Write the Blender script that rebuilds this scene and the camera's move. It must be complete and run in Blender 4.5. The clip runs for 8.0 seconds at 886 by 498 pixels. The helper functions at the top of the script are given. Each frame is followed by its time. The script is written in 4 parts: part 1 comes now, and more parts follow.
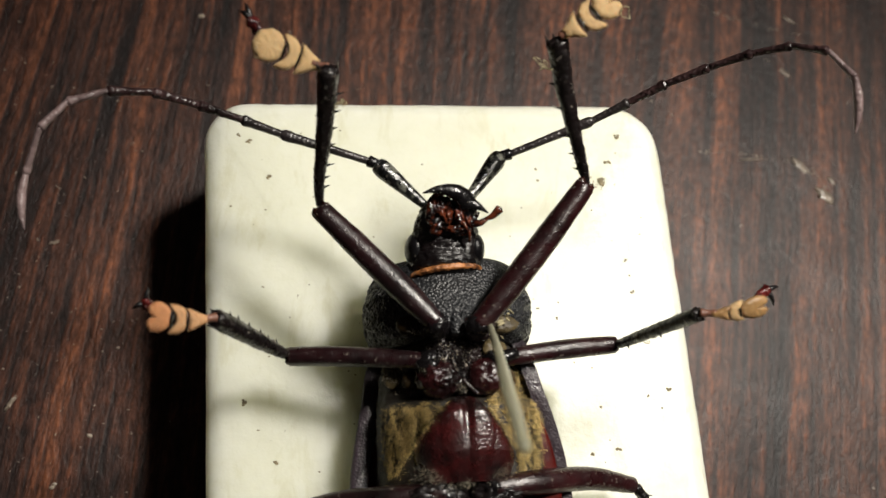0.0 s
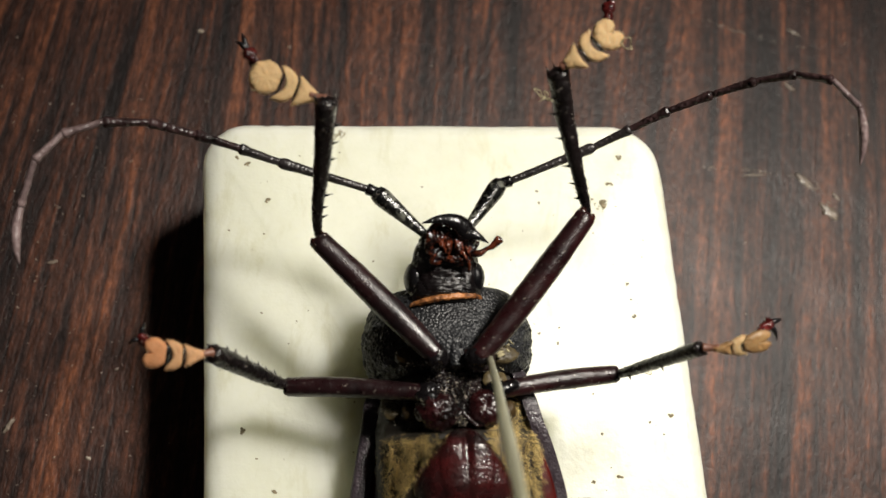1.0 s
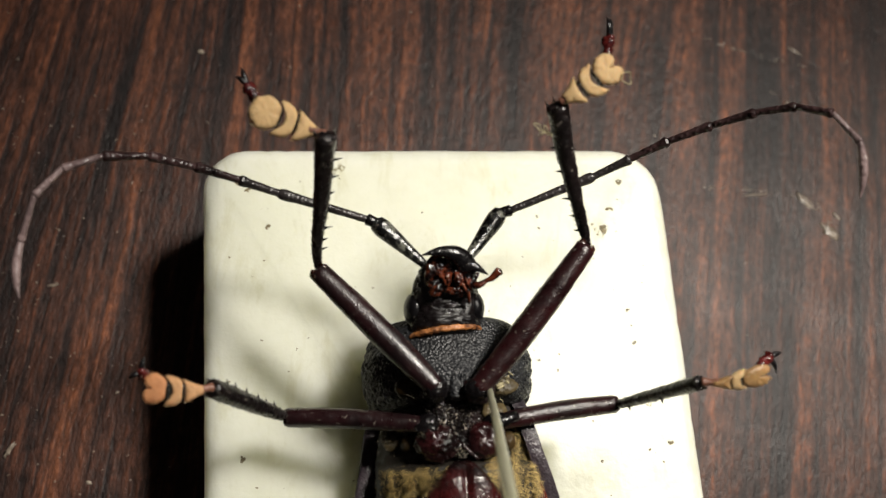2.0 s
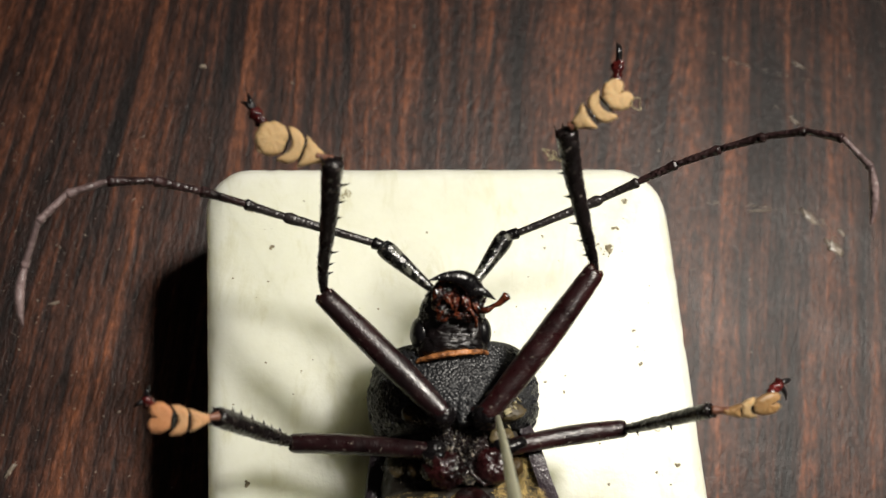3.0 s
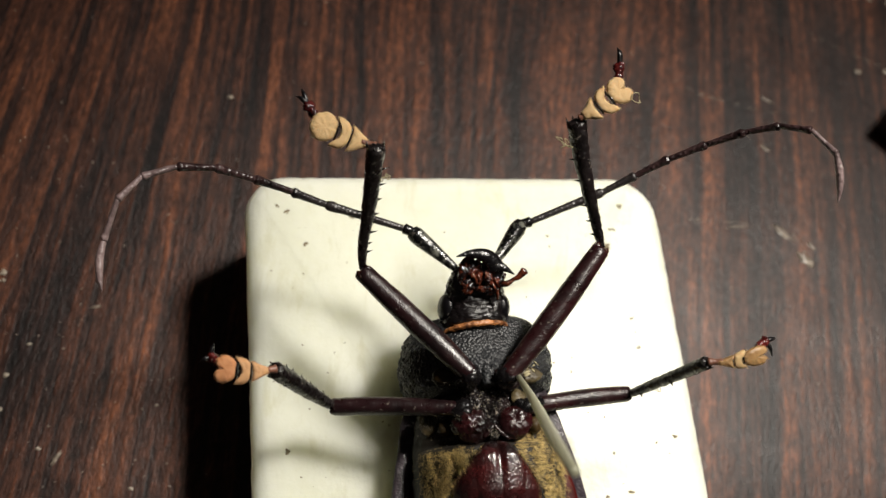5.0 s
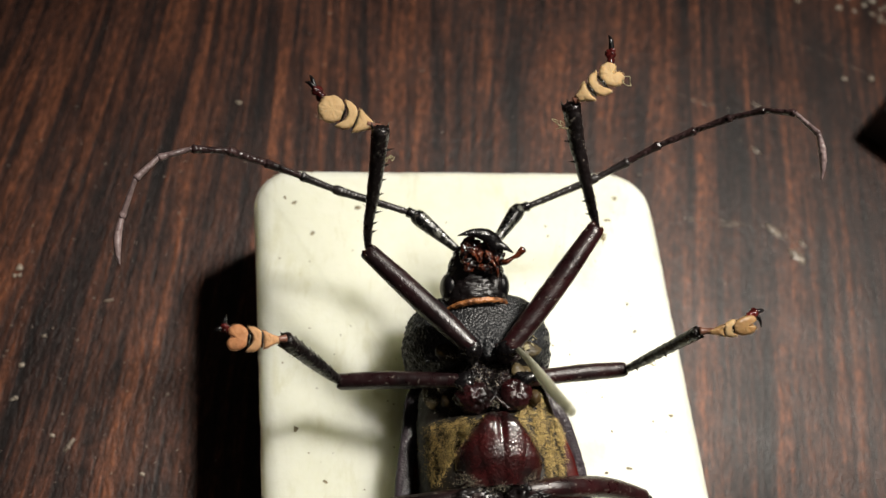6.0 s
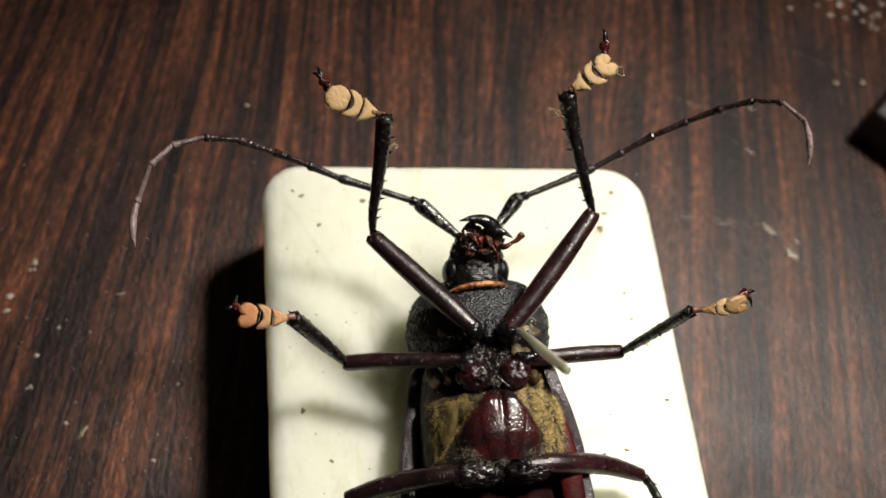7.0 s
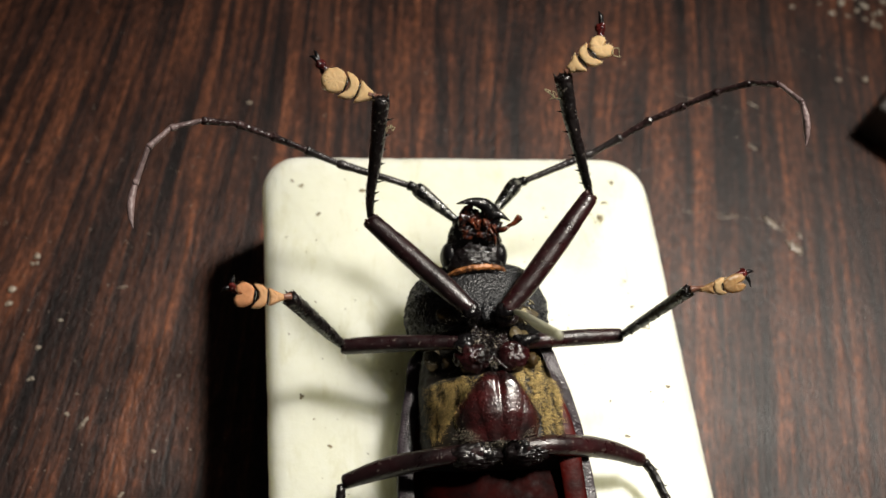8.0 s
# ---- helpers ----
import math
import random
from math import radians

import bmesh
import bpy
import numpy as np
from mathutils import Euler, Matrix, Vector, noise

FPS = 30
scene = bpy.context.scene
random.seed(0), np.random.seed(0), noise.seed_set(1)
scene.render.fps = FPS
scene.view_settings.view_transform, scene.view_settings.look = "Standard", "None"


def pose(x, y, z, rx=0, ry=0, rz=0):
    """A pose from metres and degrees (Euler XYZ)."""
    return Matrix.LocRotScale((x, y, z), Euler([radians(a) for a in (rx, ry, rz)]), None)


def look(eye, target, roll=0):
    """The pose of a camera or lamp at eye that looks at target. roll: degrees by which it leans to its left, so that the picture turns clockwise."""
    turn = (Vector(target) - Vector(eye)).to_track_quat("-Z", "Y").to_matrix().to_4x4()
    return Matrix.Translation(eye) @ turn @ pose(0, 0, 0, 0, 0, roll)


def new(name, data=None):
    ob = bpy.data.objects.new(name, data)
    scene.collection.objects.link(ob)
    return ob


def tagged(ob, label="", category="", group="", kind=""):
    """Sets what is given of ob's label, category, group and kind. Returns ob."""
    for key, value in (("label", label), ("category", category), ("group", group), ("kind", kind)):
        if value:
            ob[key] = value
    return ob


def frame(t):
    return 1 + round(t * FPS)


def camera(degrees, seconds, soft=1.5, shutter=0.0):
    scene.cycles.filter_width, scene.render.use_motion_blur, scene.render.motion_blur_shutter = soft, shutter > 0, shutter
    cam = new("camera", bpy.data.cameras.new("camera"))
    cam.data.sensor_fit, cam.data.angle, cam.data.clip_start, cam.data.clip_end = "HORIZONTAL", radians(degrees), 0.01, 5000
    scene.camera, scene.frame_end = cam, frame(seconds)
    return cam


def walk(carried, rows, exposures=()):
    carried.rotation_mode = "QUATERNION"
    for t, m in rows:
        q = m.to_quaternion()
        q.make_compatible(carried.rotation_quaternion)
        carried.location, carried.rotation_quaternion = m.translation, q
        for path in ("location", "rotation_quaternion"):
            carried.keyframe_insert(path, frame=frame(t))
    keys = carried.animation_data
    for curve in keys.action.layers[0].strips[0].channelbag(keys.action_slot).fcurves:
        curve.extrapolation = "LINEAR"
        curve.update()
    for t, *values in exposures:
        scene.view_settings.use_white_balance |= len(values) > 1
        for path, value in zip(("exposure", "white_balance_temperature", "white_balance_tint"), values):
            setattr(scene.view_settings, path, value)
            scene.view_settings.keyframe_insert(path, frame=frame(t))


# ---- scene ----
cam = camera(49.9, 8.0, 1.5)
# a close-up lens: sharp on the beetle, a little soft on the table and on what stands towards the lens
cam.data.dof.use_dof, cam.data.dof.focus_distance, cam.data.dof.aperture_fstop = True, 0.114, 26
PATH = [
    (0, (-0.01714, -0.02306, 0.13892), (0.2630, 0.6609, -1.7195), 20.10),
    (0.5, (-0.01721, -0.02163, 0.13973), (0.2625, 0.6583, -1.7202), 20.16),
    (1, (-0.01646, -0.01869, 0.13946), (0.2554, 0.6478, -1.7265), 20.04),
    (1.5, (-0.01584, -0.01720, 0.14071), (0.2496, 0.6478, -1.7267), 19.61),
    (3, (-0.01724, -0.01248, 0.14068), (0.2594, 0.6511, -1.7256), 20.47),
    (3.5, (-0.01676, -0.01318, 0.14019), (0.2522, 0.6654, -1.7219), 19.53),
    (4, (-0.01997, -0.01762, 0.14246), (0.2765, 0.7022, -1.6998), 20.18),
    (5.5, (-0.02683, -0.03270, 0.14927), (0.3173, 0.8279, -1.6230), 19.13),
    (6, (-0.02696, -0.03691, 0.14941), (0.3119, 0.8557, -1.6080), 18.06),
    (6.5, (-0.02720, -0.04053, 0.14991), (0.3105, 0.8793, -1.5936), 17.37),
    (7, (-0.02758, -0.04368, 0.15111), (0.3042, 0.8964, -1.5827), 16.70),
    (7.5, (-0.02803, -0.04484, 0.15123), (0.3033, 0.9044, -1.5777), 16.45),
    (8, (-0.02583, -0.04833, 0.14888), (0.2830, 0.9342, -1.5656), 14.72),
]
walk(cam, [(t, look(eye, target, roll)) for t, eye, target, roll in PATH], exposures=((0, 0.0), (3.5, 0.02), (5.5, 0.13), (8, 0.19)))

MM = 0.001

# ---- world, lamp, exposure ----
world = bpy.data.worlds.new("dim_room")
world.use_nodes = True
world.node_tree.nodes["Background"].inputs[0].default_value = (1.0, 0.9, 0.8, 1)
world.node_tree.nodes["Background"].inputs[1].default_value = 0.022
scene.world = world

LAMP_AT = (0.240, 0.144, 0.515)
lamp_data = bpy.data.lights.new("desk_lamp_light", "AREA")
lamp_data.shape, lamp_data.size = "DISK", 0.11
lamp_data.energy, lamp_data.color = 0.272, (1.0, 0.945, 0.85)
lamp_data.spread = radians(38)
lamp = new("desk_lamp_light", lamp_data)
lamp.matrix_world = look(LAMP_AT, (0.016, -0.002, 0.012))


# ---- materials ----
def nodes_of(name):
    m = bpy.data.materials.new(name)
    m.use_nodes = True
    return m, m.node_tree, m.node_tree.nodes["Principled BSDF"]


def link(tree, a, b):
    tree.links.new(a, b)


def texcoord(tree, scale=(1, 1, 1), rot=(0, 0, 0)):
    tc = tree.nodes.new("ShaderNodeTexCoord")
    mp = tree.nodes.new("ShaderNodeMapping")
    mp.inputs["Scale"].default_value = scale
    mp.inputs["Rotation"].default_value = rot
    link(tree, tc.outputs["Object"], mp.inputs["Vector"])
    return mp.outputs["Vector"]


def noise_tex(tree, vec, scale, detail=4, rough=0.55, distort=0.0):
    n = tree.nodes.new("ShaderNodeTexNoise")
    n.inputs["Scale"].default_value, n.inputs["Detail"].default_value = scale, detail
    n.inputs["Roughness"].default_value, n.inputs["Distortion"].default_value = rough, distort
    link(tree, vec, n.inputs["Vector"])
    return n.outputs["Fac"]


def voronoi_tex(tree, vec, scale, feature="F1"):
    n = tree.nodes.new("ShaderNodeTexVoronoi")
    n.feature = feature
    n.inputs["Scale"].default_value = scale
    link(tree, vec, n.inputs["Vector"])
    return n.outputs["Distance"]


def ramp(tree, fac, stops):
    r = tree.nodes.new("ShaderNodeValToRGB")
    while len(r.color_ramp.elements) < len(stops):
        r.color_ramp.elements.new(0.5)
    for e, (p, c) in zip(r.color_ramp.elements, stops):
        e.position = p
        e.color = (*c, 1) if not isinstance(c, float) else (c, c, c, 1)
    link(tree, fac, r.inputs["Fac"])
    return r.outputs["Color"]


def mix(tree, kind, fac, a, b):
    n = tree.nodes.new("ShaderNodeMix")
    n.data_type, n.blend_type = "RGBA", kind
    for sock, v in ((n.inputs[0], fac), (n.inputs[6], a), (n.inputs[7], b)):
        if isinstance(v, (int, float)):
            sock.default_value = v
        elif isinstance(v, tuple):
            sock.default_value = (*v, 1)
        else:
            link(tree, v, sock)
    return n.outputs[2]


def mathn(tree, op, a, b=0.0):
    n = tree.nodes.new("ShaderNodeMath")
    n.operation = op
    for sock, v in ((n.inputs[0], a), (n.inputs[1], b)):
        if isinstance(v, (int, float)):
            sock.default_value = v
        else:
            link(tree, v, sock)
    return n.outputs[0]


def bump(tree, bsdf, height, dist, strength=1.0):
    b = tree.nodes.new("ShaderNodeBump")
    b.inputs["Distance"].default_value, b.inputs["Strength"].default_value = dist, strength
    link(tree, height, b.inputs["Height"])
    link(tree, b.outputs["Normal"], bsdf.inputs["Normal"])


def wood_material():
    m, t, b = nodes_of("dark_wood")
    pos = texcoord(t)
    sep = t.nodes.new("ShaderNodeSeparateXYZ")
    link(t, pos, sep.inputs[0])
    x, y = sep.outputs[0], sep.outputs[1]
    # the grain runs straight in the middle and leans over to both sides
    lean = t.nodes.new("ShaderNodeMapRange")
    for k, v in ((1, 0.0), (2, 0.06), (3, 0.07), (4, 0.20)):
        lean.inputs[k].default_value = v
    link(t, mathn(t, "ABSOLUTE", mathn(t, "ADD", x, 0.01)), lean.inputs[0])
    wave = mathn(t, "MULTIPLY", noise_tex(t, texcoord(t, (1, 0.6, 1)), 26, 2), 0.0035)
    x = mathn(t, "ADD", mathn(t, "SUBTRACT", x, mathn(t, "MULTIPLY", lean.outputs[0], y)), wave)
    com = t.nodes.new("ShaderNodeCombineXYZ")
    link(t, x, com.inputs[0]), link(t, y, com.inputs[1]), link(t, sep.outputs[2], com.inputs[2])

    def stretched(sx, sy):
        mp = t.nodes.new("ShaderNodeMapping")
        mp.inputs["Scale"].default_value = (sx, sy, 1)
        link(t, com.outputs[0], mp.inputs["Vector"])
        return mp.outputs["Vector"]

    broad = noise_tex(t, stretched(185, 9), 1, 3, 0.55, 0.4)
    streak = noise_tex(t, stretched(640, 22), 1, 5, 0.65, 0.2)
    fleck = noise_tex(t, stretched(1250, 420), 1, 4, 0.7)
    patch = noise_tex(t, stretched(330, 190), 1, 5, 0.75, 0.9)
    tone = mathn(t, "ADD", mathn(t, "MULTIPLY", streak, 0.52), mathn(t, "MULTIPLY", broad, 0.48))
    col = ramp(t, tone, [(0.39, (0.0072, 0.0047, 0.0048)), (0.465, (0.0205, 0.0101, 0.0083)), (0.535, (0.0570, 0.0224, 0.0137)), (0.62, (0.122, 0.0445, 0.0218))])
    col = mix(t, "MULTIPLY", 0.65, col, ramp(t, patch, [(0.32, (0.34, 0.33, 0.36)), (0.5, (0.95, 0.93, 0.92)), (0.70, (1.7, 1.55, 1.42))]))
    col = mix(t, "MULTIPLY", 0.85, col, ramp(t, fleck, [(0.34, (0.36, 0.34, 0.35)), (0.5, (0.95, 0.94, 0.93)), (0.68, (1.75, 1.66, 1.58))]))
    pores = noise_tex(t, stretched(1700, 300), 1, 3, 0.6)
    col = mix(t, "MULTIPLY", 0.45, col, ramp(t, pores, [(0.36, (0.30, 0.28, 0.28)), (0.5, (1.0, 1.0, 1.0)), (0.72, (1.6, 1.5, 1.4))]))
    link(t, col, b.inputs["Base Color"])
    link(t, ramp(t, noise_tex(t, pos, 60, 4), [(0.3, 0.38), (0.7, 0.50)]), b.inputs["Roughness"])
    b.inputs["Specular IOR Level"].default_value = 0.25
    h = mathn(t, "ADD", mathn(t, "MULTIPLY", fleck, 0.7), mathn(t, "MULTIPLY", streak, 0.4))
    bump(t, b, h, 0.00045, 0.6)
    return m


def block_material():
    m, t, b = nodes_of("cream_white_foam")
    v = texcoord(t)
    big = noise_tex(t, v, 38, 4, 0.6)
    small = noise_tex(t, v, 420, 4, 0.7)
    col = ramp(t, big, [(0.3, (0.628, 0.635, 0.526)), (0.55, (0.664, 0.671, 0.564)), (0.75, (0.684, 0.691, 0.588))])
    col = mix(t, "MULTIPLY", 0.5, col, ramp(t, small, [(0.3, (0.93, 0.92, 0.88)), (0.6, (1.0, 1.0, 1.0))]))
    worn = noise_tex(t, texcoord(t, (1.6, 0.5, 1)), 170, 5, 0.7, 0.5)
    col = mix(t, "MULTIPLY", 0.8, col, ramp(t, worn, [(0.30, (0.86, 0.84, 0.74)), (0.46, (1.0, 1.0, 1.0)), (0.70, (1.03, 1.03, 1.03))]))
    link(t, col, b.inputs["Base Color"])
    b.inputs["Roughness"].default_value = 0.42
    b.inputs["Subsurface Weight"].default_value = 1.0
    b.inputs["Subsurface Radius"].default_value = (0.0125, 0.0122, 0.0115)
    b.inputs["Subsurface Scale"].default_value = 1.0
    bump(t, b, mathn(t, "ADD", small, mathn(t, "MULTIPLY", big, 3.0)), 0.00012, 0.6)
    return m


def strands(name, dark, light):
    m, t, b = nodes_of(name)
    g = t.nodes.new("ShaderNodeNewGeometry")
    link(t, ramp(t, g.outputs["Random Per Island"], [(0.25, dark), (1.0, light)]), b.inputs["Base Color"])
    b.inputs["Roughness"].default_value = 0.45
    return m


def chitin(name, dark, light, rough=0.3, grain=900, depth=0.00012, pits=0, strength=0.8, gloss=0.45, stretch=(1, 1, 1), dusty=0.5, specks=0.70, coat=0.0, lumps=1.6, tone=240, span=(0.32, 0.72)):
    m, t, b = nodes_of(name)
    v = texcoord(t)
    n = noise_tex(t, v, tone, 4, 0.6)
    col = ramp(t, n, [(span[0], dark), (span[1], light)])
    dust = ramp(t, noise_tex(t, v, 1900, 2, 0.5), [(specks, 0.0), (specks + 0.06, dusty)])
    col = mix(t, "MIX", dust, col, (0.22, 0.19, 0.16))
    link(t, col, b.inputs["Base Color"])
    r = ramp(t, noise_tex(t, v, 700, 3), [(0.3, rough * 0.75), (0.7, rough * 1.35)])
    link(t, r, b.inputs["Roughness"])
    b.inputs["Specular IOR Level"].default_value = gloss
    b.inputs["Coat Weight"].default_value, b.inputs["Coat Roughness"].default_value = coat, rough
    b.inputs["Coat IOR"].default_value = 2.0
    if pits:
        h = mathn(t, "ADD", mathn(t, "MULTIPLY", voronoi_tex(t, v, grain), float(pits)), mathn(t, "MULTIPLY", noise_tex(t, v, grain * 0.3, 3), lumps * 0.75))
    else:
        h = mathn(t, "ADD", noise_tex(t, texcoord(t, stretch), grain, 3, 0.5), mathn(t, "MULTIPLY", noise_tex(t, texcoord(t, stretch), grain * 0.28, 2, 0.5), lumps))
    bump(t, b, h, depth, strength)
    return m


def plain(name, col, rough=0.5, grain=700, depth=0.0001, vary=0.25, sss=0.0):
    m, t, b = nodes_of(name)
    v = texcoord(t)
    lo = tuple(c * (1 - vary) for c in col)
    hi = tuple(min(1, c * (1 + vary)) for c in col)
    link(t, ramp(t, noise_tex(t, v, 350, 4, 0.65), [(0.3, lo), (0.7, hi)]), b.inputs["Base Color"])
    b.inputs["Roughness"].default_value = rough
    if sss:
        b.inputs["Subsurface Weight"].default_value = sss
        b.inputs["Subsurface Radius"].default_value = (0.0015, 0.0009, 0.0005)
        b.inputs["Subsurface Scale"].default_value = 0.5
    bump(t, b, noise_tex(t, v, grain, 4), depth, 0.8)
    return m


WOOD = wood_material()
FOAM = block_material()
BLACK = chitin("black_chitin", (0.002, 0.0016, 0.002), (0.005, 0.004, 0.0045), 0.24, 2200, 0.0001)
SHIN = chitin("rough_black_chitin", (0.0020, 0.0015, 0.0017), (0.012, 0.0078, 0.0080), 0.30, 1500, 0.00022, 0, 1.0, 0.5, dusty=0.6, specks=0.64)
DULL_EYE = chitin("satin_black_eye", (0.002, 0.002, 0.0025), (0.006, 0.005, 0.006), 0.33, 5000, 0.00003, 1, 0.8, 0.3)
RUGOSE = chitin("rugose_black_chitin", (0.0014, 0.0011, 0.0013), (0.007, 0.0040, 0.0045), 0.30, 1900, 0.00024, 0, 1.0, 0.5, (0.4, 1.7, 1), lumps=0.8)
STERNUM = chitin("rough_black_sternum", (0.0015, 0.0012, 0.0014), (0.014, 0.008, 0.008), 0.3, 2600, 0.0003, 1, 1.0, 0.35, dusty=0.7, specks=0.60, lumps=0.8)
GRANULE = chitin("granular_grey_black_chitin", (0.0052, 0.0055, 0.0064), (0.0145, 0.0152, 0.0174), 0.38, 3200, 0.00016, -1, 0.9, 0.45, dusty=0.15, specks=0.72, lumps=0.2)
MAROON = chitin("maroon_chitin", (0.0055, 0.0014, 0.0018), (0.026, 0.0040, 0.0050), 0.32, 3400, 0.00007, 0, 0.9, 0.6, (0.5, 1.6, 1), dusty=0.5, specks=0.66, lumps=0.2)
# MAROON with shade put into its colour, for the left thighs and one hip
MAROON_SHADED = chitin("shaded_maroon_chitin", (0.0033, 0.0013, 0.0017), (0.015, 0.0033, 0.0043), 0.33, 3400, 0.00007, 0, 0.9, 0.7, (1.6, 0.5, 1), dusty=0.5, specks=0.66, lumps=0.2)
HIP = chitin("grainy_maroon_chitin", (0.003, 0.0012, 0.0014), (0.030, 0.0042, 0.005), 0.26, 3200, 0.00010, 0, 0.9, 0.5, dusty=0.35, specks=0.68, lumps=0.3)
RED = chitin("glossy_red_chitin", (0.006, 0.0008, 0.0011), (0.090, 0.0050, 0.0056), 0.27, 3000, 0.00009, 1, 1.0, 0.9, dusty=0.1, coat=1.0, lumps=0.12, tone=300)
RED_THIN = chitin("dark_red_chitin", (0.0008, 0.0003, 0.0003), (0.020, 0.0014, 0.0010), 0.5, 900, 0.0001, 0, 0.6, 0.02, dusty=0.0)
RED_EDGE = chitin("bright_red_chitin", (0.018, 0.0014, 0.0011), (0.075, 0.0046, 0.0030), 0.45, 1500, 0.00006, 0, 0.8, 0.1, dusty=0.1)
ELYTRON = chitin("dark_mauve_brown_elytra", (0.034, 0.024, 0.031), (0.088, 0.064, 0.080), 0.36, 3400, 0.00006, 1, 1.0, 0.8, dusty=0.15, lumps=0.15)
ANTENNA_BLACK = chitin("pitted_black_antenna", (0.0040, 0.0032, 0.0034), (0.034, 0.027, 0.027), 0.34, 2600, 0.00010, 1, 0.9, 0.5, dusty=0.3, specks=0.66)
ANTENNA_BROWN = chitin("red_brown_black_antenna", (0.0060, 0.0030, 0.0032), (0.050, 0.024, 0.024), 0.36, 2000, 0.00016, 1, 0.9, 0.4, dusty=0.3, specks=0.66, tone=700)
ANTENNA_GREY = chitin("mauve_grey_antenna", (0.05, 0.032, 0.033), (0.27, 0.19, 0.185), 0.4, 1500, 0.0003)
SCAPE = chitin("mottled_black_scape", (0.0018, 0.0018, 0.0018), (0.12, 0.12, 0.10), 0.26, 1500, 0.00018, 0, 1.0, 0.7, dusty=0.3, specks=0.64, tone=900, span=(0.50, 0.60))
PAD_TAN = plain("pinkish_tan_velvet_pad", (0.45, 0.245, 0.115), 0.8, 1700, 0.00010, 0.12, 0.25)
PAD_BROWN = plain("brownish_translucent_pad", (0.27, 0.155, 0.062), 0.5, 1800, 0.0001, 0.3, 0.25)
BROWN_SOFT = chitin("red_brown_mouthparts", (0.0035, 0.0013, 0.0012), (0.10, 0.022, 0.009), 0.20, 1500, 0.0003, tone=900, span=(0.42, 0.62))
KNEE = chitin("mottled_brown_knee", (0.006, 0.002, 0.002), (0.05, 0.014, 0.009), 0.25, 1500, 0.0003, dusty=0.9, specks=0.56)
CLAW_RED = chitin("dark_red_claw_joint", (0.006, 0.0014, 0.0015), (0.11, 0.012, 0.010), 0.22, 1300, 0.0004, tone=700)
STALK = plain("pinkish_brown_stalk", (0.13, 0.055, 0.035), 0.4, 1200, 0.0002, 0.5)
ORANGE = chitin("orange_membrane", (0.035, 0.010, 0.004), (0.46, 0.18, 0.055), 0.4, 1300, 0.0003, 0, 0.9, 0.4, dusty=0.1, tone=800, span=(0.38, 0.66))
PAD = plain("tan_velvet_pad", (0.46, 0.205, 0.088), 0.8, 1700, 0.00010, 0.12, 0.25)
PAD_PALE = plain("cream_velvet_pad", (0.43, 0.285, 0.135), 0.8, 1700, 0.00010, 0.12, 0.25)
HAIR = strands("golden_hair", (0.060, 0.035, 0.009), (1.0, 0.74, 0.28))
HAIR_GREY = strands("grey_brown_hair", (0.02, 0.016, 0.012), (0.42, 0.36, 0.26))
BRISTLE = strands("dark_bristle", (0.004, 0.003, 0.003), (0.05, 0.04, 0.03))
AMBER = chitin("amber_brown_membrane", (0.010, 0.006, 0.002), (0.05, 0.03, 0.010), 0.45, 900, 0.0003, 0, 0.8, 0.2)
FUR_SKIN = plain("dark_skin_under_fur", (0.008, 0.0052, 0.0025), 0.6, 900, 0.0003, 0.5)
OLIVE = plain("olive_tan_membrane", (0.070, 0.050, 0.020), 0.55, 1200, 0.0003, 0.6)
PIN = plain("cream_plastic", (0.56, 0.55, 0.40), 0.35, 300, 0.00004, 0.08)
PIN.node_tree.nodes["Principled BSDF"].inputs["Transmission Weight"].default_value = 0.65
LINT = plain("pale_lint", (0.30, 0.26, 0.15), 0.7, 900, 0.00002, 0.3)
DIRT = plain("brown_dirt", (0.20, 0.165, 0.10), 0.9, 900, 0.0002, 0.5)
SMEAR = plain("pale_dried_smear", (0.19, 0.155, 0.12), 0.35, 900, 0.0001, 0.4)
DROP = plain("pale_dried_glue", (0.30, 0.255, 0.20), 0.3, 500, 0.0001, 0.25)
DARKBOX = chitin("dark_brown_plastic", (0.014, 0.0095, 0.0080), (0.030, 0.020, 0.016), 0.5, 600, 0.0001)


# ---- geometry helpers, in millimetres ----
def part(name, bm, material, parent=None, label="", at=None):
    """Link a bmesh (world millimetres) as one mesh; parts share their thing's base point."""
    base = Vector(at) if at else (parent["base_mm"] if parent else (0, 0, 0))
    base = Vector(base)
    for v in bm.verts:
        v.co = (v.co - base) * MM
    bmesh.ops.recalc_face_normals(bm, faces=bm.faces)
    me = bpy.data.meshes.new(name)
    bm.to_mesh(me)
    bm.free()
    me.shade_smooth()
    me.materials.append(material)
    ob = new(name, me)
    if parent:
        ob.parent = parent
    else:
        ob.location = base * MM
    ob["base_mm"] = tuple(base)
    if label:
        tagged(ob, label)
    return ob


def smooth_path(pts, n):
    """Catmull-Rom through rows of numbers, n steps a span."""
    p = np.array(pts, float)
    q = np.vstack([2 * p[0] - p[1], p, 2 * p[-1] - p[-2]])
    out = []
    for i in range(1, len(q) - 2):
        a, b, c, d = q[i - 1:i + 3]
        for k in range(n):
            s = k / n
            out.append(0.5 * (2 * b + (c - a) * s + (2 * a - 5 * b + 4 * c - d) * s * s + (3 * b - a - 3 * c + d) * s ** 3))
    out.append(p[-1])
    return np.array(out)


